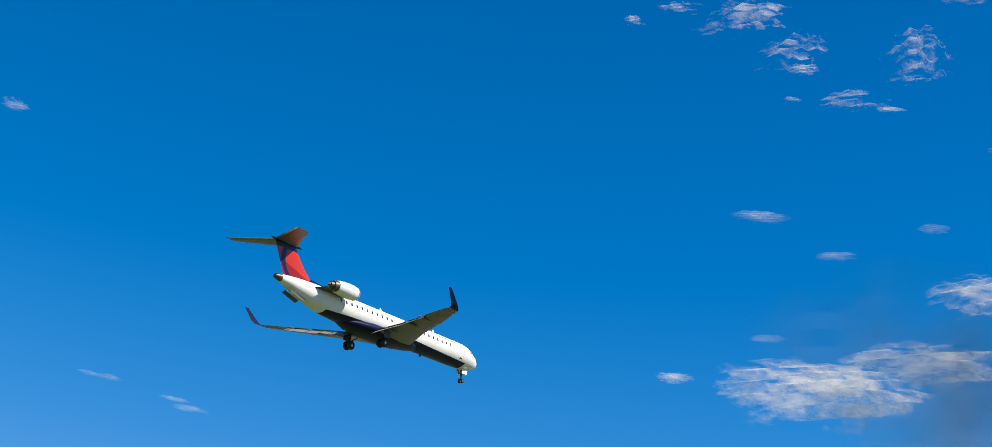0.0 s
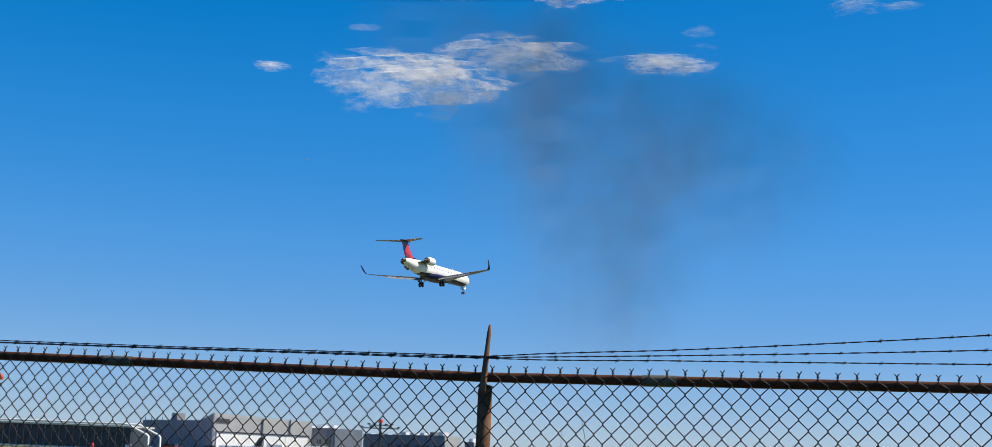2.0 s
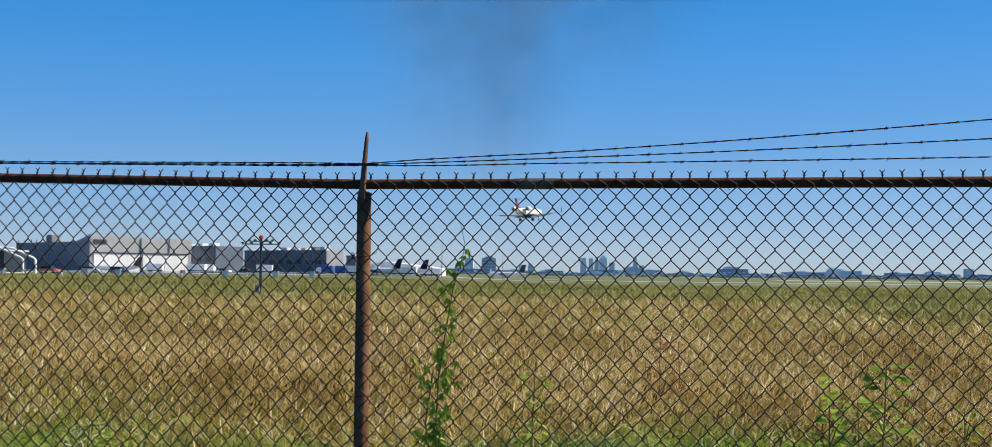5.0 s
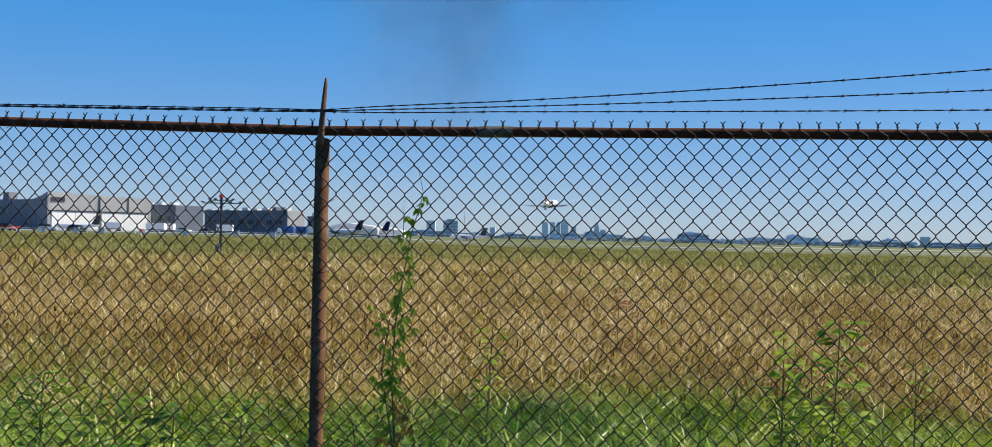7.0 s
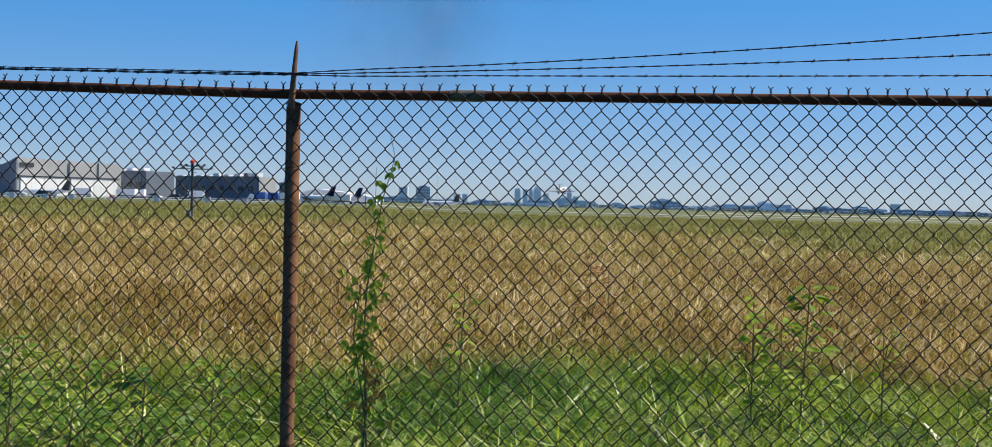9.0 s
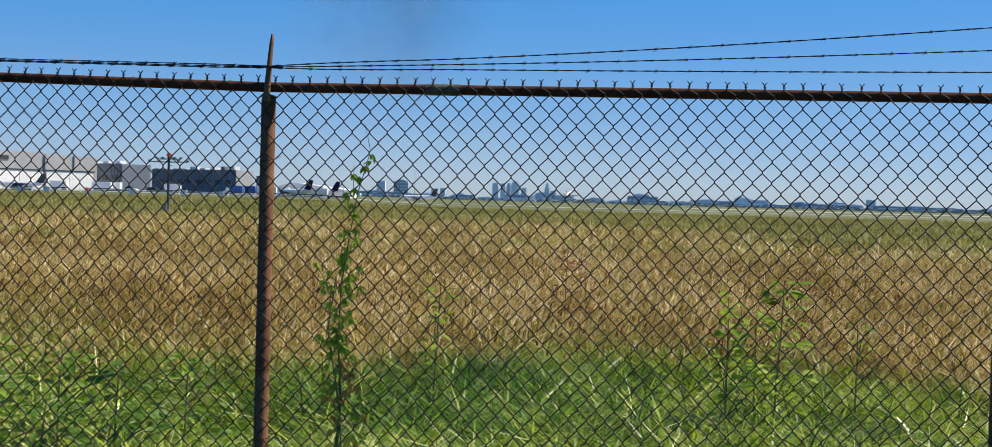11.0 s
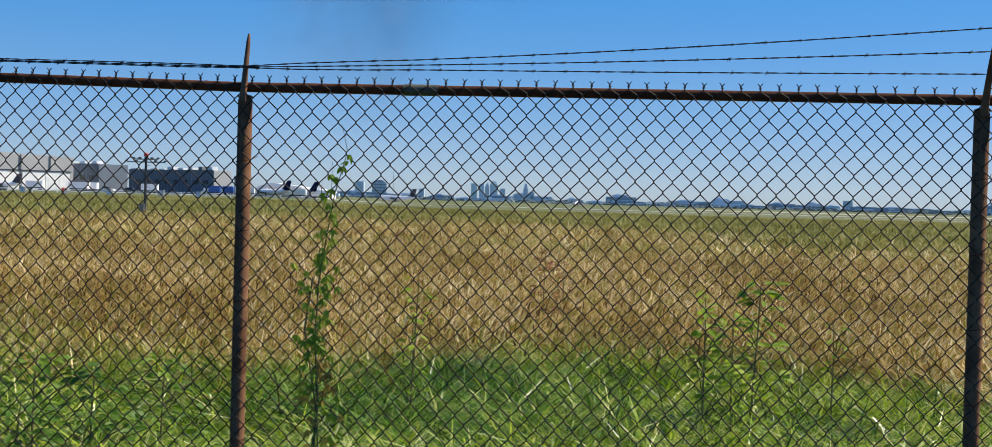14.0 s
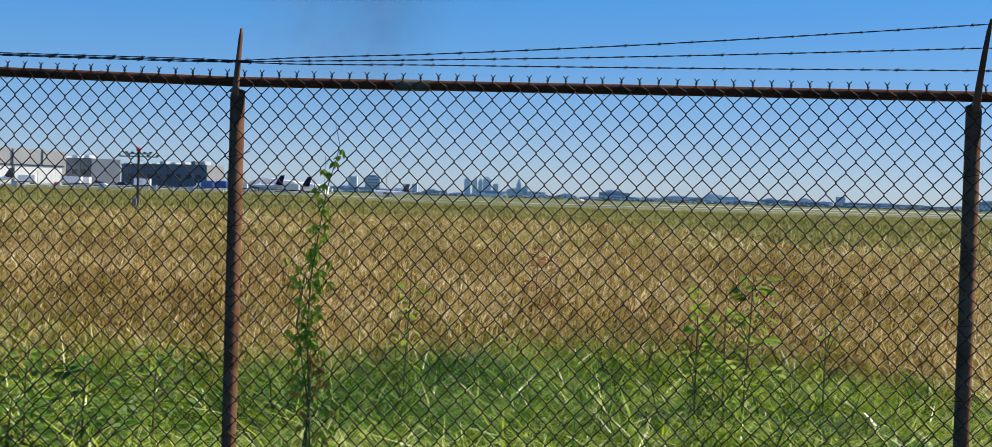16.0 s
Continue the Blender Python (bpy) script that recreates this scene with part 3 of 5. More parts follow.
def build_mesh():
    """The woven wires: each zigzags upright and hooks into its neighbours; twisted ends stand above the rail."""
    half_w, half_h, r = MESH_W / 2, MESH_H / 2, .0026
    for k in range(-2, 3):
        verts, faces = [], []

        def wire(points, rad=r, sides=5):
            pts = np.array(points)
            d = np.gradient(pts, axis=0)
            d /= np.linalg.norm(d, axis=1)[:, None]
            a = np.cross(d, (.1, 1, .2))
            a /= np.linalg.norm(a, axis=1)[:, None]
            b = np.cross(d, a)
            base = len(verts)
            for p, q, w in zip(pts, a, b):
                for i in range(sides):
                    t = 2 * math.pi * i / sides
                    verts.append(tuple(p + rad * (math.cos(t) * q + math.sin(t) * w)))
            for j in range(len(pts) - 1):
                for i in range(sides):
                    o, e = base + j * sides, (i + 1) % sides
                    faces.append((o + i, o + e, o + sides + e, o + sides + i))
        rng = random.Random(40 + k)
        for i in range(80):
            u = k * SPAN + i * half_w - .001
            top = rail_at(u) + .030
            rows = int(2.04 / half_h)
            pts = []
            for j in range(rows + 1):
                z = top - j * half_h - (.010 if j == 0 else 0)
                right = (i + j) % 2 == 0
                du = half_w if right else 0
                sgn = 1 if right else -1
                wob = .0012 * math.sin(i * 1.7 + j * .9)
                side = .0028 if i % 2 else -.0028
                pts.append((u + du - sgn * .0045, -.030 + side + wob, z + .008))
                pts.append((u + du + sgn * .0008, -.030 - side * .3 + wob, z + .0034))
                pts.append((u + du + sgn * .0008, -.030 - side + wob, z - .0034))
                pts.append((u + du - sgn * .0045, -.030 + side + wob, z - .008))
            wire(pts, sides=5 if -2 < k < 2 else 3)
            # twisted ends over the rail
            if i % 2 == 1:
                x, z = u, rail_at(u)
                bend = rng.uniform(-.003, .003)
                for s in (-1, 1):
                    wire([(x + s * .0016, -.028, z + .018), (x - s * .0016 + bend * .3, -.026, z + .025), (x + s * .0016 + bend * .6, -.025, z + .032),
                          (x + s * .0018 + bend, -.025, z + .038), (x + s * .0100 + bend, -.025, z + .048 + rng.uniform(-.002, .002))], .0022)
        many("chain_link_mesh", verts, faces, M_WIRE, "dark diamond-woven fence wire", parent=fence, smooth=True)
        for i in range(0, 7):
            u = k * SPAN + .22 + i * .44
            part("rail_tie", bar([(u, -.034, rail_at(u) - .02), (u + .006, -.036, rail_at(u) + .012), (u + .012, 0, rail_at(u) + .0235), (u + .016, .026, rail_at(u)), (u + .022, 0, rail_at(u) - .024), (u + .028, -.034, rail_at(u) - .03)], .0016, 5), M_WIRE, fence)


def strand(points, seed):
    """Two wires twisted together, with a four-pointed barb every 13 cm."""
    rng = random.Random(seed)
    pts = [Vector(p) for p in points]
    bm = bmesh.new()
    total = sum((b - a).length for a, b in zip(pts, pts[1:]))

    def at(s):
        for a, b in zip(pts, pts[1:]):
            l = (b - a).length
            if s <= l:
                return a + (b - a) * (s / l)
            s -= l
        return pts[-1]
    steps = int(total / .022)
    for ph in (0, math.pi):
        line = []
        for i in range(steps + 1):
            p = at(total * i / steps)
            t = i * 1.05 + ph
            line.append(p + Vector((0, .0015 * math.cos(t), .0015 * math.sin(t))))
        tube(bm, line, .0016, 5)
    s = rng.uniform(.02, .1)
    while s < total:
        p = at(s)
        for e in (-1, 1):
            a = rng.uniform(.3, 1.2) * e
            d = Vector((.006 * e, math.cos(a) * .009, math.sin(a) * .011))
            q = p + Vector((.004 * e, 0, 0))
            tube(bm, [q - d, q - d * .2, q + d * .2, q + d], [.0006, .0015, .0015, .0006], 5)
        tube(bm, [p - Vector((.006, 0, 0)), p + Vector((.006, 0, 0))], .0038, 6)
        s += .134 + rng.uniform(-.006, .006)
    return bm


def build_barbs():
    S = SPAN
    for j in range(3):
        z0 = RAIL_Z + (.082, .085, .089)[j]                  # tied together at the first post
        y0 = -.012
        z1, y1 = RAIL_Z + (.097, .179, .264)[j], (-.07, -.13, -.19)[j]
        zl = RAIL_Z + .042 + (.060, .063, .072)[j]
        span1 = []
        for i in range(13):
            a = i / 12
            sag = -(.004, .010, .016)[j] * math.sin(math.pi * a)
            span1.append((S * a, y0 + (y1 - y0) * a, z0 + (z1 - z0) * a + sag + .006 * math.exp(-((a - .12) / .06) ** 2) * (j - 1)))
        part("barbed_wire", strand(span1, 11 + j), M_BARB, fence, "taut dark barbed strand")
        part("barbed_wire", strand([(S, y1, z1), (1.5 * S, y1, z1 - .012), (2 * S, y1, z1), (2.5 * S, y1, z1 - .012), (3 * S, y1, z1)], 21 + j), M_BARB, fence, "taut dark barbed strand")
        part("barbed_wire", strand([(-S * 2, -.01, zl + .055), (-S * 1.5, -.01, zl + .032), (-S, -.01, zl + .022), (-S * .5, -.01, (zl + z0) / 2 + .008), (-.25, y0, z0 + .003 * j), (0, y0, z0)], 31 + j), M_BARB, fence, "slack dark barbed strand")


build_fence()
build_mesh()
build_barbs()


# ---- hangars and airport buildings ----
def building(name, m, label, blocks, windows=(), extra=()):
    """blocks: (part name, x0, x1, y0, y1, z0, z1, material); windows: (x0, x1, z0, z1, y, columns, rows)."""
    b = thing(name, m, label, "building")
    first = None
    for n, x0, x1, y0, y1, z0, z1, mat in blocks:
        p = part(n, boxes((x0, x1, y0, y1, z0, z1)), mat, b, smooth=False)
        first = first or p
    for x0, x1, z0, z1, y, cols, rows in windows:
        w, h = (x1 - x0) / cols, (z1 - z0) / rows
        for i in range(cols):
            for j in range(rows):
                part("window", boxes((x0 + w * (i + .12), x0 + w * (i + .88), y - .08, y + .05, z0 + h * (j + .15), z0 + h * (j + .85))), M_GLASS, first, smooth=False)
    for n, bm, mat, lab in extra:
        part(n, bm, mat, b, lab, smooth=False)
    return b


def ribs(x0, x1, step, y, z0, z1, wide=.12):
    return boxes(*[(x, x + wide, y - .02, y + .02, z0, z1) for x in np.arange(x0, x1, step)])


def build_hangars():
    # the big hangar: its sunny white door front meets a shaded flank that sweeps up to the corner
    b = thing("hangar", pose(-166.8, 400, .7, 0, 0, 50), "large aircraft hangar with a grey swept-up flank and white doors", "building")
    front = part("front_wall", loft(bmesh.new(), [[(x, 0, 0), (x, 1.2, 0), (x, 1.2, h), (x, 0, h)] for x, h in ((0, 12.2), (37, 11.1))]), M_DULLWALL, b, "pale cladding over the hangar doors", smooth=False)
    for x0, x1 in ((1.2, 9.2), (9.4, 17.4), (18.6, 26.6), (26.8, 35.4)):
        d = part("sliding_door", boxes((x0, x1, -.35, -.05, 0, 6.1)), M_WHITE, b, "tall white sliding door", smooth=False)
        part("door_rib", ribs(x0 + 1, x1 - .5, 1.3, -.36, .2, 6.0, .08), M_CLAD, d, smooth=False)
    part("door_track", boxes((.8, 36, -.6, 0, 6.2, 6.5)), M_DARK, b, smooth=False)
    for pipe in ((17.8, 18.1, -.5, 0, 0, 11.4), (28.3, 28.5, -.4, 0, 6.6, 11.6)):
        part("downpipe", boxes(pipe), M_MIDWALL, b, smooth=False)
    part("louvre", boxes((.9, 5.6, -.25, 0, 9.3, 10.6)), M_DARK, b, "dark ventilation louvre", smooth=False)
    part("wall_rib", ribs(1, 36.5, 1.4, 0, 6.8, 11.0, .06), M_DULLWALL, front, smooth=False)
    side = []
    for i in range(13):
        a = i / 12
        top = 9.9 + 2.4 * max(0.0, 1 - a / .20) ** 1.5
        side.append([(-.3, 53 * a, 0), (-.3, 53 * a, top), (.3, 53 * a, top), (.3, 53 * a, 0)])
    flank = part("side_wall", loft(bmesh.new(), side), M_DARKWALL, b, "shade-darkened blue-grey cladding sweeping up to the corner", smooth=False)
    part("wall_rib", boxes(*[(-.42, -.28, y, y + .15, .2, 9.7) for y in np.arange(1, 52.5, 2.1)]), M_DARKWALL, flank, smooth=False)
    part("flank_door", boxes((-.5, -.3, 30, 36, 0, 4.2)), M_MIDWALL, flank, smooth=False)
    part("roof", boxes((.3, 37, 1.2, 53, 9.5, 9.9)), M_ROOF, b, smooth=False)
    part("back_wall", boxes((36.7, 37, 1.2, 53, 0, 9.5), (.3, 36.7, 52.6, 53, 0, 9.5)), M_LIGHTWALL, b, smooth=False)
    part("vent_tower", boxes((2, 5, 31, 35, 9.9, 12.4)), M_MIDWALL, b, smooth=False)
    part("parapet_post", boxes(*[(0, .2, y, y + .2, 9.9, 11) for y in (38, 42, 47, 52)]), M_DARK, b, smooth=False)
    # the blocks beyond stand at the same angle
    rng = random.Random(5)

    def block(x, y, length, depth, h, label, unit_count, front):
        b = thing("hangar", pose(x, y, .9, 0, 0, 50), label, "building", "grey hangars beyond the big one")
        wall = part("wall", boxes((0, length, 0, depth, 0, h)), M_DARKWALL, b, "blue-grey flank with shade in its colour", smooth=False)
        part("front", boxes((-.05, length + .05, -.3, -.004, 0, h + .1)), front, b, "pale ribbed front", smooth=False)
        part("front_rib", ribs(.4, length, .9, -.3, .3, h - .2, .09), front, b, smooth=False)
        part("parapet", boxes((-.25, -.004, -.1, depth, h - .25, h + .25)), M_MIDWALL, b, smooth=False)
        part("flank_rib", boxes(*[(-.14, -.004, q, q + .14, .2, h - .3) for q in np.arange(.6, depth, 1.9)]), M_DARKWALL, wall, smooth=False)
        for q in np.arange(3, depth - 2, 5.5):
            part("window", boxes((-.12, .1, q, q + 2.6, h * .42, h * .60)), M_GLASS, wall, smooth=False)
        for i in range(unit_count):
            q = depth * (i + .3) / unit_count
            part("roof_unit", boxes((.6, 3, q, q + rng.uniform(1.2, 3.6), h, h + rng.uniform(.5, 1.5))), rng.choice((M_CLAD, M_MIDWALL, M_WHITE)), b, smooth=False)
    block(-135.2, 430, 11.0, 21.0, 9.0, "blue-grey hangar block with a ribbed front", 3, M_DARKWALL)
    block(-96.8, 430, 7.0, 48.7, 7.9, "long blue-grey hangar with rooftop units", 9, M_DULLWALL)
    block(-87.9, 436, 3.2, 5, 6.2, "small grey plant building", 1, M_DULLWALL)

    # white box trailers parked along the apron's near side
    def trailer(x, y, length, turn):
        c = thing("box_trailer", pose(x, y, float(land(np.array(x), np.array(y))) + .06, 0, 0, turn), "white box trailer parked on the apron", "trailer", "trailers on the apron")
        body = part("body", boxes((0, length, -1.2, 1.2, .75, 2.7), bevel=.06), M_WHITE, c, smooth=False)
        part("side_rib", boxes(*[(q, q + .08, -1.24, -1.19, .8, 2.65) for q in np.arange(.4, length - .3, 1.0)]), M_CLAD, body, smooth=False)
        part("chassis", boxes((.2, length - .2, -.8, .8, .5, .748)), M_DARK, c, smooth=False)
        for q in (length * .2, length * .8):
            for side in (-1, 1):
                part("wheel", boxes((q - .38, q + .38, side * 1.05 - .14, side * 1.05 + .14, -.06, .70), bevel=.18), M_TYRE, c)
    for x, y, length, turn in ((-145, 392, 5, 4), (-133, 395, 6, -3), (-112, 399, 5, 6), (-84, 404, 6, 3)):
        trailer(x, y, length, turn)
    for x, w, h in ((-86.4, 15.5, 5.0), (-69.6, 8.0, 3.6)):
        b = thing("low_hangar", pose(x, 452, .6), "low white hangar with a shallow pitched roof", "building", "white hangars by the apron")
        part("wall", boxes((0, w, 0, 22, 0, h - 1.4)), M_LIGHTWALL, b, smooth=False)
        bm = loft(bmesh.new(), [[(-.4, y, h - 1.4), (w * .35, y, h), (w + .4, y, h - 1.2), (w + .4, y, h - 1.5)] for y in (-.5, 22.5)])
        part("roof", bm, M_WHITE, b, smooth=False)
        part("door", boxes((w * .1, w * .5, -.15, 0, 0, h - 1.9)), M_CLAD, b, smooth=False)
        part("door", boxes((w * .55, w * .92, -.15, 0, 0, h - 2.0)), M_MIDWALL, b, smooth=False)
    # glazed shed with two bent white frames
    b = thing("glazed_shed", pose(-129.6, 250, .0), "long glazed shed with white bent tube frames at its end", "building")
    part("glass_wall", boxes((-34, 6.5, 2, 12, .9, 5.2)), M_GLASS, b, smooth=False)
    part("plinth", boxes((-34.2, 6.7, 1.8, 12.2, -.2, .9)), M_CLAD, b, smooth=False)
    part("roof", boxes((-34.5, 6.8, 1.5, 12.5, 5.2, 5.55)), M_ROOF, b, smooth=False)
    for x in np.arange(-33.5, 6.5, 1.6):
        part("mullion", boxes((x, x + .12, 1.86, 2.0, .9, 5.2)), M_MIDWALL, b, smooth=False)
    for y in (0, 3.2):
        part("bent_frame", bar([(-34, y, 5.9), (5.6 + y * .35, y, 5.9), (6.6 + y * .35, y, 5.8), (11.0 + y * .35, y, 3.9), (11.45 + y * .35, y, 3.5), (11.5 + y * .35, y, -.4)], .22, 10), M_WHITE, b, "white bent tubular frame")


def parked_plane(m, label, tail=M_NAVY, scale=1.0):
    p = thing("parked_airliner", m, label, "airplane", "airliners parked at the hangars")
    k = scale
    body = [(0, .1), (-1, .9), (-3, 1.6), (-6, 1.9), (-24, 1.9), (-29, 1.4), (-33, .5), (-34.5, .15)]
    part("fuselage", loft(bmesh.new(), [ring((0, y * k, (3.4 + (.5 if y < -28 else 0)) * k), (1, 0, 0), (0, 0, 1), r * k, r * k, 18) for y, r in body]), M_PLANE, p)
    bm = loft(bmesh.new(), [[(v[2], v[1] * k, z * k) for v in foil(0, 0, a, b, .09)] for z, a, b in ((4.8, -27.5, -33.5), (11.2, -32, -35.2))])
    part("fin", bm, tail, p, "dark painted tail fin")
    for s in (-1, 1):
        part("wing", loft(bmesh.new(), [foil(s * x * k, z * k, a * k, b * k, .1) for x, z, a, b in ((1.5, 2.6, -11, -18), (16.5, 3.9, -19, -20.6))]), M_GREYPAINT, p)
        part("tailplane", loft(bmesh.new(), [foil(s * x * k, 4.6 * k, a * k, b * k, .1) for x, a, b in ((.5, -30, -33.5), (6.2, -33.5, -35))]), M_GREYPAINT, p)
        part("engine", turned(-11 * k, -15 * k, [(0, .8 * k), (.3, 1.0 * k), (.7, .95 * k), (1, .6 * k)], 14, s * 5.4 * k, 1.7 * k), M_PLANE, p)
        part("main_gear", bar([(s * 2.6 * k, -17 * k, 2.4 * k), (s * 2.6 * k, -17 * k, 0)], .45 * k), M_TYRE, p)
    part("nose_gear", bar([(0, -4 * k, 2 * k), (0, -4 * k, 0)], .3 * k), M_TYRE, p)
    return p


def build_apron():
    parked_plane(pose(-155.6, 378, .8, 0, 0, 86), "grey jet with a dark tail parked before the hangar", M_DARK, .42)
    parked_plane(pose(-85.3, 428, .6, 0, 0, 66), "white airliner with a dark blue tail on the apron", M_NAVY, .5)
    parked_plane(pose(-78.2, 440, .5, 0, 0, 66), "white airliner with a dark blue tail on the apron", M_NAVY, .5)
    parked_plane(pose(-58.2, 600, -.4, 0, 0, 70), "white airliner with a dark tail on the far apron", M_DARK, .55)
    rng = random.Random(8)
    # cars, vans and trucks by the buildings
    for x, y, mat, lab in ((-118, 262, M_RED, "red service car parked by the shed"), (-121, 290, M_WHITE, "white service car parked by the hangar"), (-112, 285, M_DARK, "dark service car parked by the hangar"),
                           (-110, 405, M_WHITE, "white car parked by the terminal"), (-118, 408, M_DARK, "dark car parked by the terminal"), (-124, 404, M_WHITE, "white car parked by the terminal")):
        c = thing("service_car", pose(x, y, float(land(x, y)) + (.06 if 300 < y < 400 else 0), 0, 0, rng.uniform(-15, 15)), lab, "car", "cars by the hangars")
        bm = loft(bmesh.new(), [[(u, -.9, .35), (u, -.9, h), (u, .9, h), (u, .9, .35)] for u, h in ((-2.2, .75), (-2.1, .95), (-1.4, 1.0), (1.0, 1.0), (2.1, .85), (2.2, .6))])
        body = part("body", bm, mat, c)
        part("cabin", loft(bmesh.new(), [[(u, -w, .98), (u * .72, -w * .85, 1.5), (u * .72, w * .85, 1.5), (u, w, .98)] for u, w in ((-1.8, .85), (1.0, .85))]), M_GLASS, body)
        for u in (-1.4, 1.4):
            for v in (-.85, .85):
                part("wheel", loft(bmesh.new(), [ring((u, v + d, .33), (1, 0, 0), (0, 0, 1), .33, .33, 12) for d in (-.1, .1)]), M_TYRE, c)
    for x, y, mat, w, lab in ((-92, 402, M_BLUE, 3.5, "blue box truck by the terminal"), (-88, 404, M_BLUE, 3.2, "blue box truck by the terminal"), (-86, 425, M_WHITE, 8, "white trailer on the apron"), (-76, 430, M_WHITE, 10, "white trailer on the apron"), (-66, 440, M_WHITE, 7, "white trailer on the apron"), (-128, 396, M_WHITE, 3, "white box truck by the terminal")):
        c = thing("truck", pose(x, y, float(land(x, y)) + .05), lab, "truck", "trucks by the apron")
        part("cargo_box", boxes((0, w, 0, 2.4, .7, 2.7), bevel=.05), mat, c)
        part("chassis", boxes((-1.2, w, .3, 2.1, .4, .68)), M_DARK, c)
        cab = part("cab", loft(bmesh.new(), [[(-1.9, y0, .5), (-1.75, y0, 1.3), (-1.4, y0, 2.1), (-.1, y0, 2.15), (-.1, y0, .5)] for y0 in (.1, 2.3)]), M_WHITE, c)
        part("windscreen", boxes((-1.74, -1.5, .3, 2.1, 1.35, 1.95)), M_GLASS, cab)
        for u in (-1.2, w * .25, w * .8):
            part("wheel", loft(bmesh.new(), [ring((u, .1 + d, .45), (1, 0, 0), (0, 0, 1), .45, .45, 12) for d in (0, .3)]), M_TYRE, c)
    # pale utility cabinets and red-capped markers along the perimeter road
    for x in (-112.6, -96.6, -90.5, -85.7, -78.3, -70.2, -61, -54.3, -46):
        c = thing("utility_cabinet", pose(x, 230, float(land(x, 230)) - .1), "pale grey utility cabinet beside the perimeter road", "utility box", "cabinets along the perimeter road")
        part("body", boxes((-.45, .45, -.4, .4, .1, 1.15), bevel=.04), M_MIDWALL, c)
        part("lid", boxes((-.5, .5, -.46, .46, 1.16, 1.22)), M_CLAD, c)
        part("door", boxes((-.4, .4, -.43, -.402, .2, 1.08)), M_CLAD, c)
    for x, y in ((-99, 190), (-70, 205), (-112, 215), (-88, 200)):
        c = thing("marker_post", pose(x, y, float(land(x, y)) - .05), "short white post with a red cap", "marker post", "markers on the airfield")
        part("stake", bar([(0, 0, 0), (0, 0, .8)], .12), M_WHITE, c)
        part("cap", bar([(0, 0, .8), (0, 0, 1.2), (0, 0, 1.3)], [.22, .22, .1]), M_RED, c)
    f = thing("boundary_rail", pose(0, 0, 0), "low white rail fence before the apron", "fence")
    for x in np.arange(-150, -40, 5.0):
        part("post", boxes((x - .08, x + .08, 259.9, 260.1, float(land(x, 260)) - .1, float(land(x, 260)) + .75)), M_WHITE, f, smooth=False)
    for h in (.42, .68):
        part("rail", bar([(x, 260, float(land(x, 260)) + h) for x in np.arange(-150, -39, 10.0)], .06, 6), M_WHITE, f)


def build_masts():
    # lighting mast with cross arms and a red lamp
    m = thing("approach_light_pole", pose(-25.0, 90, float(land(-25.0, 90)) - .05), "dark pole with cross arms, floodlights and a red lamp", "light pole")
    part("pole", bar([(0, 0, 0), (0, 0, 4.05)], [.10, .08], 12), M_DARK, m)
    for z, w in ((3.66, 1.35), (3.86, .85)):
        arm = part("cross_arm", boxes((-w, w, -.04, .04, z - .04, z + .04)), M_GALV, m)
        for x in np.linspace(-w, w, 5):
            part("floodlight", boxes((x - .09, x + .09, -.14, .06, z + .04, z + .14), bevel=.02), M_DARK, arm)
    lamp = part("red_lamp", turned(0, .001, [(0, .01), (1, .02)], 8, 0, 4.0), M_RED, m)
    part("lamp_glass", loft(bmesh.new(), [ring((0, 0, z), (1, 0, 0), (0, 1, 0), r, r, 12) for z, r in ((4.04, .10), (4.06, .17), (4.22, .17), (4.32, .06))]), M_RED, lamp, "red lamp glass")
    for z in np.arange(.4, 3.6, .3):
        part("ladder_rung", boxes((.1, .3, -.02, .02, z, z + .03)), M_GALV, m, smooth=False)
    part("control_box", boxes((-.32, .0, -.3, -.1, .25, .75), bevel=.03), M_MIDWALL, m)
    # orange approach-light stands
    for x in (-40.0, -37.35):
        t = thing("approach_light_stand", pose(x, 60, 0), "orange lattice stand carrying a bar of approach lights", "light stand", "orange approach-light stands")
        for s in (-1, 1):
            leg = part("leg", bar([(s * .62, 0, 0), (s * .40, 0, 4.75)], .045), M_ORANGE, t)
            part("leg_pair", bar([(s * .18, .5, 0), (s * .38, .05, 4.7)], .04), M_ORANGE, leg)
            for i in range(5):
                part("lattice", bar([(s * (.60 - .04 * i), 0, .3 + i * .85), (s * (.24 + .03 * i), .42 - .08 * i, .75 + i * .85)], .02, 5), M_ORANGE, leg)
        barp = part("light_bar", boxes((-.85, .85, -.07, .07, 4.72, 4.86), bevel=.02), M_ORANGE, t)
        for i in range(5):
            part("approach_lamp", bar([(-.72 + i * .36, -.16, 4.93), (-.72 + i * .36, .10, 4.93)], [.10, .06], 10), M_ORANGE, barp)
    # a plain mast and a tall thin antenna beyond the apron
    for x, y, h in ((-46.6, 330, 3.6), (-56, 420, 12.5), (-60, 700, 17), (-95, 120, 2.9)):
        a = thing("antenna_mast", pose(x, y, float(land(x, y)) - .1), "thin dark antenna mast", "mast", "masts beyond the field")
        part("mast", bar([(0, 0, 0), (0, 0, h)], [.13, .05], 8), M_DARK, a)
        part("yard", boxes((-.9, .9, -.03, .03, h * .82, h * .82 + .06)), M_DARK, a)
        part("top_light", bar([(0, 0, h), (0, 0, h + .25)], .09), M_RED, a)


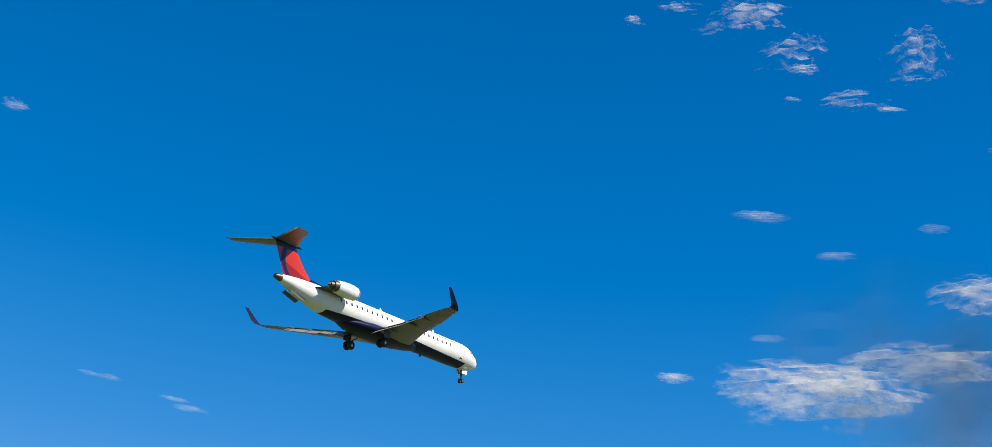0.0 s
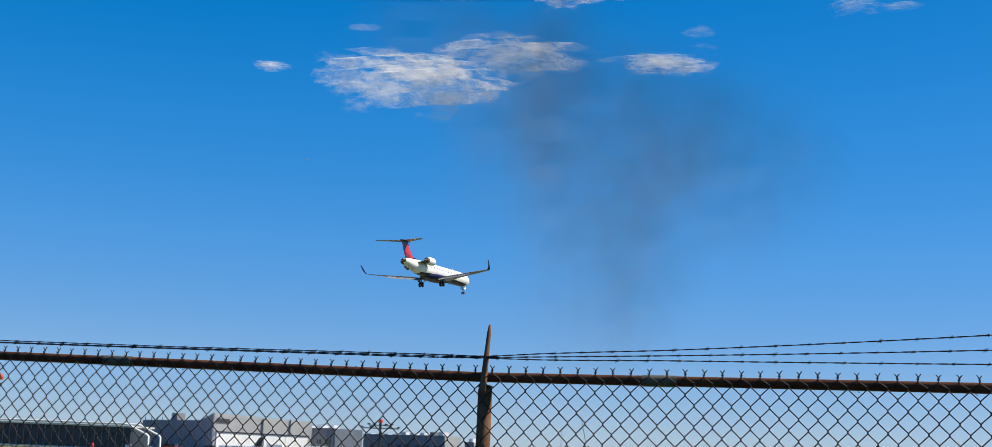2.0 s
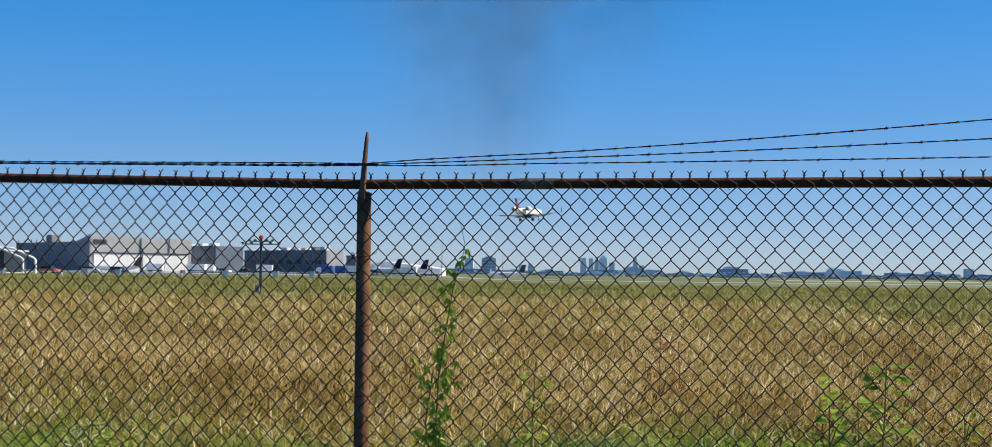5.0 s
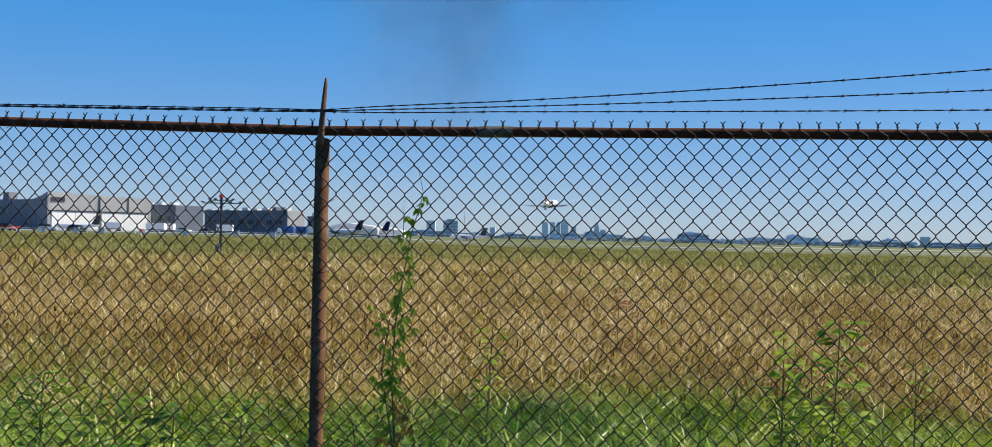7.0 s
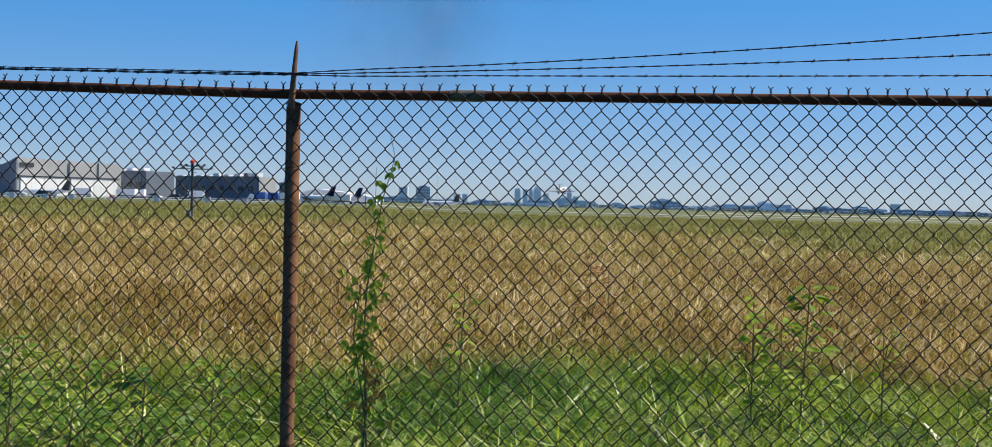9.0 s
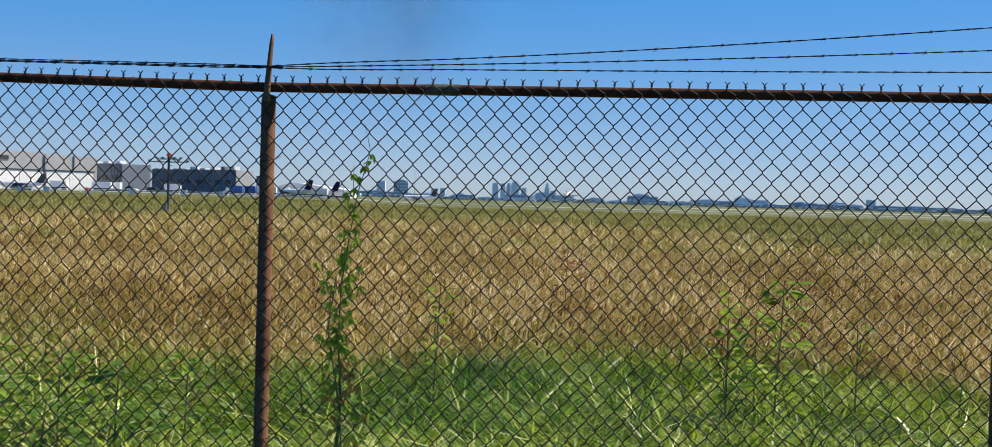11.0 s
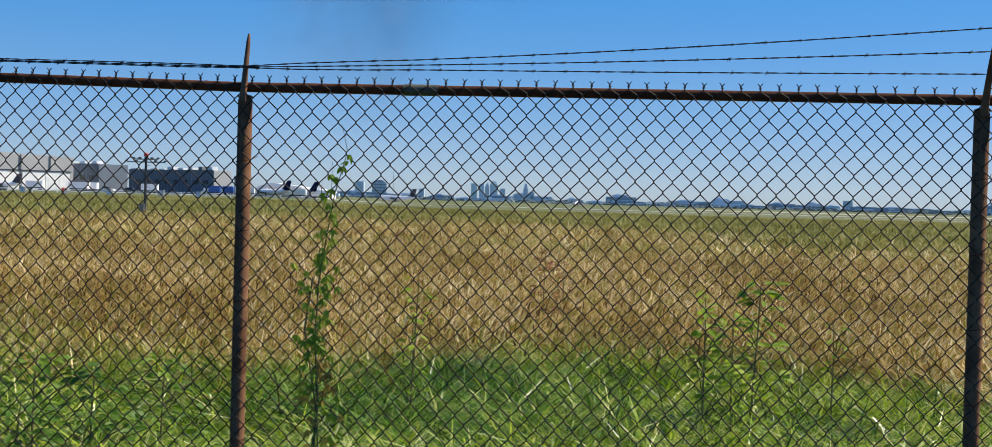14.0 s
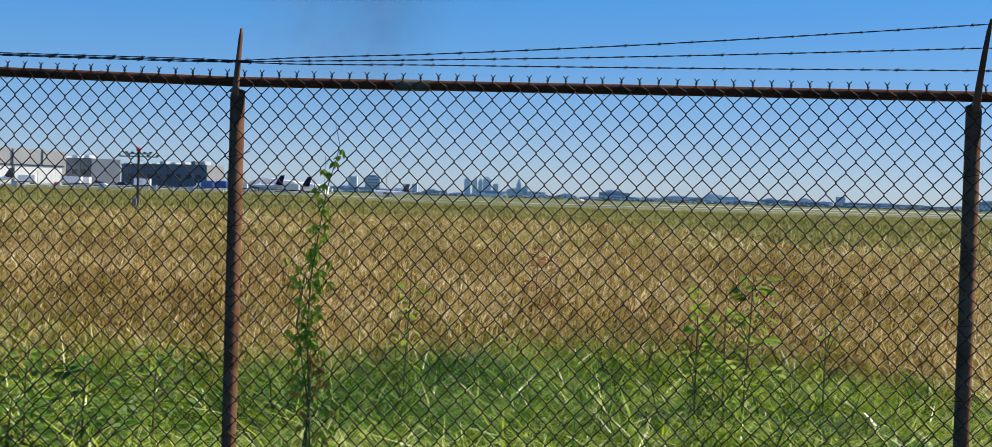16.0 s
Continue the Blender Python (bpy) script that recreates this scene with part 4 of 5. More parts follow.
# ---- the city on the horizon ----
def tower(x0, x1, z, y, mat, rows, cols, step=0.0):
    b = thing("tower", pose((x0 + x1) / 2, y, -8), "haze-tinted blue high-rise on the horizon", "building", "city skyline")
    w = (x1 - x0) / 2
    h = z + 8
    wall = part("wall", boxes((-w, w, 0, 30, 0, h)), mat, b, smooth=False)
    if step:
        part("crown", boxes((-w * .55, w * .55, 3, 22, h, h + step)), mat, b, smooth=False)
    dw, dh = 2 * w / cols, h / rows
    for j in range(rows):
        for i in range(cols):
            part("window", boxes((-w + dw * (i + .15), -w + dw * (i + .85), -.6, 0, dh * (j + .3), dh * (j + .75))), M_PALEBAND, wall, smooth=False)


def build_city():
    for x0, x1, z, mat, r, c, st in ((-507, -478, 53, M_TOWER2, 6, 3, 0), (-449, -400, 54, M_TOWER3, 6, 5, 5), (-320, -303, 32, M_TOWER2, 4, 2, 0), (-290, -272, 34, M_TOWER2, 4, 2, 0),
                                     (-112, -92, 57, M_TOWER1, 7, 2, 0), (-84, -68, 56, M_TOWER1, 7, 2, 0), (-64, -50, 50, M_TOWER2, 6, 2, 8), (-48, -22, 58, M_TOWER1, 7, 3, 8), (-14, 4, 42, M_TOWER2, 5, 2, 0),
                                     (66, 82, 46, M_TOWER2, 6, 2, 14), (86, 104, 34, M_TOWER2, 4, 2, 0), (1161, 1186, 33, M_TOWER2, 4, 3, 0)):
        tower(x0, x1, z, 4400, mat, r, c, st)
    rng = random.Random(3)
    for x0, x1, z, y in ((-530, -390, 16, 4100), (-60, 40, 15, 3900), (30, 90, 24, 4000), (85, 150, 17, 4000), (-220, -150, 12, 3900), (310, 400, 22, 3900), (330, 375, 28, 3920), (500, 640, 15, 3900), (640, 740, 20, 3950), (650, 690, 26, 3990),
                         (800, 880, 15, 3900), (900, 1010, 13, 3900), (930, 970, 19, 3950), (1120, 1290, 12, 3900), (1330, 1460, 10, 3800), (1500, 1640, 28, 4050), (1600, 1680, 40, 4080), (-330, -240, 11, 3900), (180, 240, 9, 3900)):
        b = thing("far_building", pose(x0, y, -8), "low haze-tinted building on the far side of the airfield", "building", "far airport buildings")
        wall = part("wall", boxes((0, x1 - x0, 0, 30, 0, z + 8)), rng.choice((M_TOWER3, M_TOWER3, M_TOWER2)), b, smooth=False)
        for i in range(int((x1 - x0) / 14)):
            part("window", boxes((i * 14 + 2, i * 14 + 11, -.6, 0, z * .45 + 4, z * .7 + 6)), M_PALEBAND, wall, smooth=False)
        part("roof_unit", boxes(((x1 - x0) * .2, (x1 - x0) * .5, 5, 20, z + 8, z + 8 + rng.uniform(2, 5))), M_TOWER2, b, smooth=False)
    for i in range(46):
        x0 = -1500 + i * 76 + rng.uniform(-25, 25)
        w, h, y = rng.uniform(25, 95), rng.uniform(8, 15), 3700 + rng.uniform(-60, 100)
        b = thing("far_building", pose(x0, y, -8), "low haze-tinted building on the far side of the airfield", "building", "far airport buildings")
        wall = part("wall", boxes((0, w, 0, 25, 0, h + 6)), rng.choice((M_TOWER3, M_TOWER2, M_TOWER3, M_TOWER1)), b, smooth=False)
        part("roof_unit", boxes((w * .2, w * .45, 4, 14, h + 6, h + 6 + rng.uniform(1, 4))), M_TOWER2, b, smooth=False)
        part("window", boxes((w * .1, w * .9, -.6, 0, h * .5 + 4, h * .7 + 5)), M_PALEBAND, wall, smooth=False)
    # belt of far trees: thousands of leaf clumps
    g = np.random.default_rng(4)
    n = 22000
    x = g.uniform(-2300, 2400, n)
    y = g.uniform(3550, 3850, n)
    crest = 5 + 3.2 * np.sin(x / 61.0) + 2.4 * np.sin(x / 23.0 + 1) + 2 * np.sin(x / 9.0)
    z = -5 + g.uniform(0, 1, n) * np.maximum(2.5, crest + 3)
    s = g.uniform(2.5, 5, n)
    a = g.normal(size=(n, 3, 3)) * s[:, None, None]
    a[..., 2] *= .6
    v = (np.stack([x, y, z], -1)[:, None] + a).reshape(-1, 3)
    many("far_woods", v, np.arange(n * 3).reshape(-1, 3), M_FARTREE, "haze-tinted belt of trees on the horizon", "trees")
    # two near dark trees beyond the glazed shed
    for x, y, h in ((-150, 262, 4.6), (-146, 270, 3.8), (-158, 275, 4.2)):
        t = thing("tree", pose(x, y, .3), "small dark green tree beside the apron", "tree", "trees by the shed")
        part("trunk", bar([(0, 0, 0), (.1, 0, h * .3), (0, .1, h * .6)], [.2, .15, .06]), M_STEM, t)
        k = 900
        c = g.normal(size=(k, 3)) * np.array([1.1, 1.1, .8]) + np.array([0, 0, h * .62])
        tri = g.normal(size=(k, 3, 3)) * .17
        many("crown", (c[:, None] + tri).reshape(-1, 3), np.arange(k * 3).reshape(-1, 3), M_CLOVER, parent=t)


build_hangars()
build_apron()
build_masts()
build_city()


# ---- clouds and smoke ----
def cloud_material(thick, torn=.22):
    """White wisps: cover falls off from the middle and is torn by noise."""
    n = Nodes("torn white cloud")
    c = n.coord()
    x, y, z = n.xyz(c)
    rnd = n.tree.nodes.new("ShaderNodeObjectInfo").outputs["Random"]
    v = n.tree.nodes.new("ShaderNodeVectorMath")
    n.tree.links.new(n.tree.nodes.new("ShaderNodeNewGeometry").outputs["Position"], v.inputs[0])
    v.operation = "MULTIPLY"
    v.inputs[1].default_value = (.0075, .013, .016)
    big, fine = n.noise(1.0, 8, .62, v.outputs[0]), n.noise(3.6, 6, .65, v.outputs[0])
    r2 = n.math("ADD", n.math("MULTIPLY", x, x), n.math("MULTIPLY", z, z))
    fall = n.math("SUBTRACT", 1.0, r2)
    f = n.math("ADD", n.math("MULTIPLY", fall, .8), n.math("MULTIPLY", n.math("SUBTRACT", big, .5), 2.7))
    f = n.math("ADD", f, n.math("MULTIPLY", n.math("SUBTRACT", fine, .5), 1.0))
    edge = n.math("MULTIPLY", fall, 2.2, True)
    cover = n.math("MULTIPLY", n.math("MULTIPLY", n.math("SUBTRACT", f, torn), 1.0, True), edge)
    cover = n.math("MULTIPLY", cover, n.math("MULTIPLY", n.math("ADD", .75, n.math("MULTIPLY", rnd, .25)), thick))
    d = n.add("BsdfDiffuse", Color=(.92, .92, .93, 1))
    t = n.add("BsdfTranslucent", Color=(.92, .92, .93, 1))
    body = n.add("MixShader", i0=.5, i1=d, i2=t)
    n.put(n.out.inputs[0], n.add("MixShader", i0=cover, i1=n.add("BsdfTransparent"), i2=body))
    return n.mat


def smoke_material():
    n = Nodes("thin grey smoke")
    c = n.coord()
    x, y, z = n.xyz(c)
    v = n.tree.nodes.new("ShaderNodeVectorMath")
    n.tree.links.new(n.tree.nodes.new("ShaderNodeNewGeometry").outputs["Position"], v.inputs[0])
    v.operation = "MULTIPLY"
    v.inputs[1].default_value = (.022, .022, .016)
    big = n.noise(1.0, 4, .5, v.outputs[0])
    r2 = n.math("ADD", n.math("MULTIPLY", x, x), n.math("MULTIPLY", z, z))
    fall = n.math("MAXIMUM", n.math("SUBTRACT", 1.0, r2), 0.0)
    fall = n.math("POWER", fall, 1.6)
    cover = n.math("MULTIPLY", n.math("MULTIPLY", fall, n.math("MULTIPLY", n.math("SUBTRACT", big, .22), 1.9, True)), SMOKE, True)
    d = n.add("BsdfDiffuse", Color=(.20, .215, .225, 1))
    t = n.add("BsdfTranslucent", Color=(.20, .215, .225, 1))
    body = n.add("MixShader", i0=.5, i1=d, i2=t)
    n.put(n.out.inputs[0], n.add("MixShader", i0=cover, i1=n.add("BsdfTransparent"), i2=body))
    return n.mat


SMOKE = .36
M_CLOUD, M_WISP, M_TORN, M_FAINT, M_SMOKE = cloud_material(1.0), cloud_material(.42, .34), cloud_material(.85, .62), cloud_material(.32), smoke_material()


def sheet(name, centre, half_w, half_h, material, bulge=.25, tilt=0.0, parent=None, label="", flat=False):
    """A gently domed veil whose local x and z run from -1 to 1, turned to the ground where the camera stands."""
    bm = bmesh.new()
    k = 12
    g = [[bm.verts.new((-1 + 2 * i / k, bulge * ((-1 + 2 * i / k) ** 2 + (-1 + 2 * j / k) ** 2) - .06 * math.sin(5 * i + 3 * j), -1 + 2 * j / k)) for i in range(k + 1)] for j in range(k + 1)]
    for j in range(k):
        for i in range(k):
            bm.faces.new((g[j][i], g[j][i + 1], g[j + 1][i + 1], g[j + 1][i]))
    ob = part(name, bm, material, parent, label)
    c = Vector(centre)
    yaw = math.degrees(math.atan2(-c.x, c.y))
    pitch = math.degrees(math.atan2(c.z, math.hypot(c.x, c.y)))
    if flat:                                       # clouds lie flat in the air, their tops to the sun
        half_h, pitch = half_h / math.cos(radians(42 + pitch)), -42
    ob.matrix_world = aim(*c, yaw, pitch, tilt) @ Matrix.Diagonal((half_w, half_h, half_h, 1))
    return ob


def build_clouds():
    # x, z at 4 km, half width and height, tilt
    for x, z, w, h, tilt in ((-1094, 1245, 390, 125, 2), (-1000, 1235, 330, 105, 4), (-732, 1322, 300, 85, 1), (-571, 1543, 185, 78, 2), (-540, 1505, 120, 40, 6), (-250, 1278, 230, 42, 4), (-122, 1380, 75, 34, 0), (-110, 1330, 60, 22, 4),
                             (358, 1453, 110, 62, 0), (488, 1448, 85, 30, 0), (135, 1502, 45, 13, 0), (-384, 1492, 45, 14, 0), (-1556, 1285, 95, 24, 2), (-1236, 1416, 90, 22, 0),
                             (-1207, 2532, 165, 100, 12), (-1150, 2440, 85, 45, 10), (-1383, 2713, 215, 110, 14), (-1849, 2766, 75, 60, 0), (-1650, 2790, 150, 50, -8), (-760, 2461, 165, 130, 0), (-781, 2338, 110, 52, 0),
                             (-1199, 2316, 75, 32, 0), (-974, 2290, 165, 55, 5), (-854, 2231, 66, 22, 0), (-1015, 1697, 95, 30, 6), (-700, 1773, 66, 30, 6), (-1293, 1869, 120, 34, 6), (-600, 2640, 150, 40, 0),
                             (-146, 1962, 66, 52, 8), (-116, 1621, 52, 60, 0), (106, 1993, 70, 60, 0), (113, 1881, 70, 66, 4), (-504, 2036, 50, 18, 0)):
        k = 4000 / 4150
        h = h * (1 if w > 160 or z < 1300 else .72)
        tagged(sheet("cloud", (x * k, 4000 * k, z * k), w * .95, h * .95, M_TORN if z > 2200 else M_CLOUD if w > 160 or z < 1300 else M_WISP, .12, tilt, flat=True), "small torn white fair-weather cloud", "cloud", "scattered clouds")
    for x, y, z, w, h in ((-3000, 3260, 975, 80, 14), (-3300, 3120, 1055, 90, 14), (-3500, 2620, 1880, 60, 24), (-3080, 3260, 1010, 60, 9)):
        tagged(sheet("cloud", (x, y, z), w, h, M_FAINT, .12, 3, flat=True), "faint wisp of white cloud", "cloud", "scattered clouds")


def build_smoke():
    s = thing("smoke_plume", pose(0, 0, 0), "drifting plume of thin dark grey smoke", "smoke")
    for x, z, w, h, d in ((-136, 240, 74, 52, 0), (-92, 196, 78, 76, 40), (-42, 156, 84, 68, -40), (-70, 116, 48, 72, 0), (-112, 214, 56, 54, 20), (-20, 180, 70, 56, 60)):
        sheet("smoke_puff", (x, 700 + d, z), w * 1.34, h * 1.12, M_SMOKE, .3, 0, s)
    return s


def build_far_plane():
    p = thing("far_light_aircraft", pose(0, 0, 0), "tiny white aircraft far off in the sky", "airplane")
    part("fuselage", turned(8, -8, [(0, .3), (.2, 1.2), (.6, 1.1), (1, .3)], 12), M_WHITE, p)
    for s in (-1, 1):
        part("wing", loft(bmesh.new(), [foil(s * .5, 0, 2, -1.5, .12), foil(s * 8, .3, .5, -1, .1)]), M_WHITE, p)
        part("tailplane", loft(bmesh.new(), [foil(s * .2, .3, -6, -8, .12), foil(s * 3, .3, -6.8, -8, .1)]), M_WHITE, p)
    part("fin", loft(bmesh.new(), [[(v[2], v[1], z) for v in foil(0, 0, a, b, .1)] for z, a, b in ((.3, -5, -8), (3.4, -7, -8.4))]), M_WHITE, p)
    return p


build_clouds()
PLUME = build_smoke()
FAR_PLANE = build_far_plane()


# ---- grass and weeds ----
def blades(rng, x, y, z, height, width, bend, lean_to=None, joints=3):
    """Curved tapering blades as arrays of points and faces."""
    n = len(x)
    a = rng.uniform(0, 2 * math.pi, n) if lean_to is None else rng.normal(lean_to, .9, n)
    face = rng.uniform(0, 2 * math.pi, n)
    dx, dy = np.cos(a), np.sin(a)
    wx, wy = np.cos(face) * width / 2, np.sin(face) * width / 2
    cols = []
    for k in range(joints):
        t = k / joints
        off = bend * t * t
        px, py, pz = x + dx * off, y + dy * off, z + height * t * (1 - .25 * (bend / np.maximum(height, .01)) * t)
        s = 1 - .55 * t
        cols += [np.stack([px - wx * s, py - wy * s, pz], -1), np.stack([px + wx * s, py + wy * s, pz], -1)]
    off = bend
    cols.append(np.stack([x + dx * off, y + dy * off, z + height * (1 - .25 * bend / np.maximum(height, .01))], -1))
    v = np.stack(cols, 1)
    m = v.shape[1]
    base = np.arange(n)[:, None] * m
    quads = [base + np.array([[2 * k, 2 * k + 1, 2 * k + 3, 2 * k + 2]]) for k in range(joints - 1)]
    tri = base + np.array([[m - 3, m - 2, m - 1]])
    return v.reshape(-1, 3), np.concatenate(quads), tri


def grass(name, material, label, batches):
    vs, fs, off = [], [], 0
    for v, q, t in batches:
        vs.append(v)
        fs += (q + off).tolist() + (t + off).tolist()
        off += len(v)
    return many(name, np.concatenate(vs), fs, material, label, "grass")


def field_points(rng, n, y0, y1, power=1.0):
    """Points over the wedge of field before the fence's viewers."""
    y = y0 + (y1 - y0) * rng.uniform(0, 1, n) ** power
    x = rng.uniform(-.56, .46, n) * (y + 1.2)
    return x, y


def wave(x, y, s, ph=0.0):
    return (np.sin(x / s + ph) * np.cos(y / s * 1.3 - ph) + np.sin(x / s * 2.3 + y / s * 1.7 + ph) * .6) / 1.6


def build_grass():
    rng = np.random.default_rng(7)
    # green belt behind the fence: tufts of long arching blades
    def edge(x):
        return 12.3 + .8 * np.sin(x * .9) + .5 * np.sin(x * 2.3 + 1) - 1.0 * np.clip((-x - 1.4) / .6, 0, 1) - 1.6 * np.clip((x - 1.9) / 1.6, 0, 1.6)
    tx, ty = field_points(rng, 18500, 5.85, 15.5, 1.2)
    keep = ty < edge(tx) + rng.normal(0, 1.5, len(tx))
    tx, ty = tx[keep], ty[keep]
    # a deep green clump stands in the middle of the belt
    deep = ((tx + .50) / 1.25) ** 2 + ((ty - 9.6) / 1.7) ** 2 + rng.normal(0, .45, len(tx)) < .9
    for name, pick, per, tall, mat, label in (("green_grass", ~deep, 10, (.20, .52), M_GREEN, "lush green long grass along the fence"), ("deep_green_grass", deep, 13, (.30, .60), M_LUSH, "dark green clump of long arching grass")):
        cx, cy = tx[pick], ty[pick]
        x = np.repeat(cx, per) + rng.normal(0, .06, len(cx) * per)
        y = np.repeat(cy, per) + rng.normal(0, .06, len(cy) * per)
        h = np.repeat(rng.uniform(*tall, len(cx)) * (1 + .25 * wave(cx, cy, .8)), per) * rng.uniform(.55, 1.1, len(x))
        grass(name, mat, label, [blades(rng, x, y, np.zeros(len(x)), h, rng.uniform(.011, .026, len(x)), h * rng.uniform(.5, 2.2, len(x)))])
    # dry standing hay, thinning out into the meadow
    def hay_end(x, y):
        return 78 - 36 * np.clip((x / y - .02) / .22, 0, 1) + 9 * wave(x, y, 7.0)
    batches = []
    for n, y0, y1, w, hh in ((105000, 7.4, 18, (.010, .026), .72), (78000, 17, 32, (.018, .042), .76), (70000, 30, 88, (.032, .075), .64)):
        x, y = field_points(rng, n, y0, y1)
        k = (y > edge(x) - .3 + rng.normal(0, .8, n)) if y0 < 10 else y < hay_end(x, y) + rng.normal(0, 9, n)
        x, y = x[k], y[k]
        h = hh * rng.uniform(.45, 1.05, len(x)) * (1 + .28 * wave(x, y, 2.3, .7)) * (1 + .15 * wave(x, y, .6, .2))
        batches.append(blades(rng, x, y, np.zeros(len(x)), h, rng.uniform(*w, len(x)), h * rng.uniform(.3, 2.1, len(x))))
    grass("dry_grass", M_DRY, "tall dry tawny grass gone to seed", batches)
    # seed heads on the nearer stalks
    x, y = field_points(rng, 30000, 9.5, 28)
    h = rng.uniform(.55, .92, len(x))
    grass("seed_heads", M_DRY, "feathery pale seed heads above the dry grass", [blades(rng, x, y, h * .8, rng.uniform(.05, .11, len(x)), rng.uniform(.010, .022, len(x)), rng.uniform(.03, .11, len(x)), -.6, 2)])
    # bleached blades lying among the green
    x, y = field_points(rng, 22000, 5.9, 9.6)
    k = wave(x, y, .9, 1.2) + .45 * np.clip(x, -1, 2.5) + 1.1 * np.exp(-((x + .7) / .9) ** 2 - ((y - 6.5) / .6) ** 2) + rng.normal(0, .3, len(x)) > .55
    x, y = x[k], y[k]
    h = rng.uniform(.16, .36, len(x))
    grass("bleached_grass", M_DRY, "bleached dead blades among the green grass", [blades(rng, x, y, np.zeros(len(x)), h, rng.uniform(.007, .018, len(x)), h * rng.uniform(.5, 1.8, len(x)))])
    # green tufts scattered in the hay, and the lower meadow beyond
    x, y = field_points(rng, 90000, 9, 45)
    k = wave(x, y, 1.7, 2.0) + rng.normal(0, .25, len(x)) + np.where(y < 13, .30, 0) + .10 * np.clip(x, 0, 2) > .34
    x, y = x[k], y[k]
    h = rng.uniform(.25, .66, len(x))
    grass("green_tufts", M_GREEN, "green tufts growing through the dry grass", [blades(rng, x, y, np.zeros(len(x)), h, rng.uniform(.010, .022, len(x)), h * rng.uniform(.3, 1.6, len(x)))])
    x, y = field_points(rng, 90000, 38, 225)
    k = y > hay_end(x, y) - 10 + rng.normal(0, 10, len(x))
    x, y = x[k], y[k]
    h = rng.uniform(.15, .42, len(x)) * (1 + .5 * wave(x, y, 9.0, .4))
    grass("meadow_grass", M_MEADOW, "short green meadow grass beyond the hay", [blades(rng, x, y, land(x, y), h, rng.uniform(.05, .14, len(x)), h * .6, None, 2)])


def leaf(bm, base, way, length, width, normal):
    """A pointed leaf folded along its midrib."""
    base, way, normal = Vector(base), Vector(way).normalized(), Vector(normal).normalized()
    side = way.cross(normal).normalized()
    up = side.cross(way)
    shape = ((0, .0), (.25, .75), (.5, 1.0), (.78, .6))
    mid = [bm.verts.new(base + way * (length * t) - up * (.12 * length * t * t * 2)) for t, w in shape]
    tip = bm.verts.new(base + way * length - up * (.24 * length))
    for s in (-1, 1):
        out = [mid[0]] + [bm.verts.new(base + way * (length * t) + side * (s * width / 2 * w) + up * (.18 * width * w) - up * (.12 * length * t * t * 2)) for t, w in shape[1:]]
        for i in range(3):
            f = (mid[i], mid[i + 1], out[i + 1], out[i])
            bm.faces.new(f if len(set(f)) == 4 else (mid[i], mid[i + 1], out[i + 1]))
        bm.faces.new((mid[3], tip, out[3]))


def weed(x, y, h, seed, label, spread=.28, size=.10, leaves=46, lean=0.0, mat=M_WEED):
    rng = random.Random(seed)
    w = thing("weed", pose(x, y, -.02), label, "plant", "tall weeds in the grass")
    stem = part("stem", bar([(0, 0, 0), (lean * .3, .02, h * .4), (lean * .7, 0, h * .75), (lean, .02, h)], [.009, .007, .005, .003], 6), M_STEM, w)
    for b in range(5):
        a, z = rng.uniform(0, 6.28), h * rng.uniform(.25, .75)
        part("branch", bar([(lean * z / h, 0, z), (lean * z / h + math.cos(a) * spread * .5, math.sin(a) * spread * .5, z + .12), (lean * z / h + math.cos(a) * spread, math.sin(a) * spread, z + .2)], [.005, .004, .002], 5), M_STEM, stem)
    for i in range(leaves):
        t = rng.uniform(.22, 1.0) ** .8
        a, r = rng.uniform(0, 6.28), spread * (1.1 - .75 * t) * rng.uniform(.1, 1)
        bm = bmesh.new()
        leaf(bm, (lean * t + math.cos(a) * r, math.sin(a) * r, h * t), (math.cos(a), math.sin(a), rng.uniform(-.3, .5)), size * rng.uniform(.6, 1.3), size * rng.uniform(.35, .6), (rng.uniform(-.4, .4), rng.uniform(-.8, .2), 1))
        part("leaf", bm, mat, w)


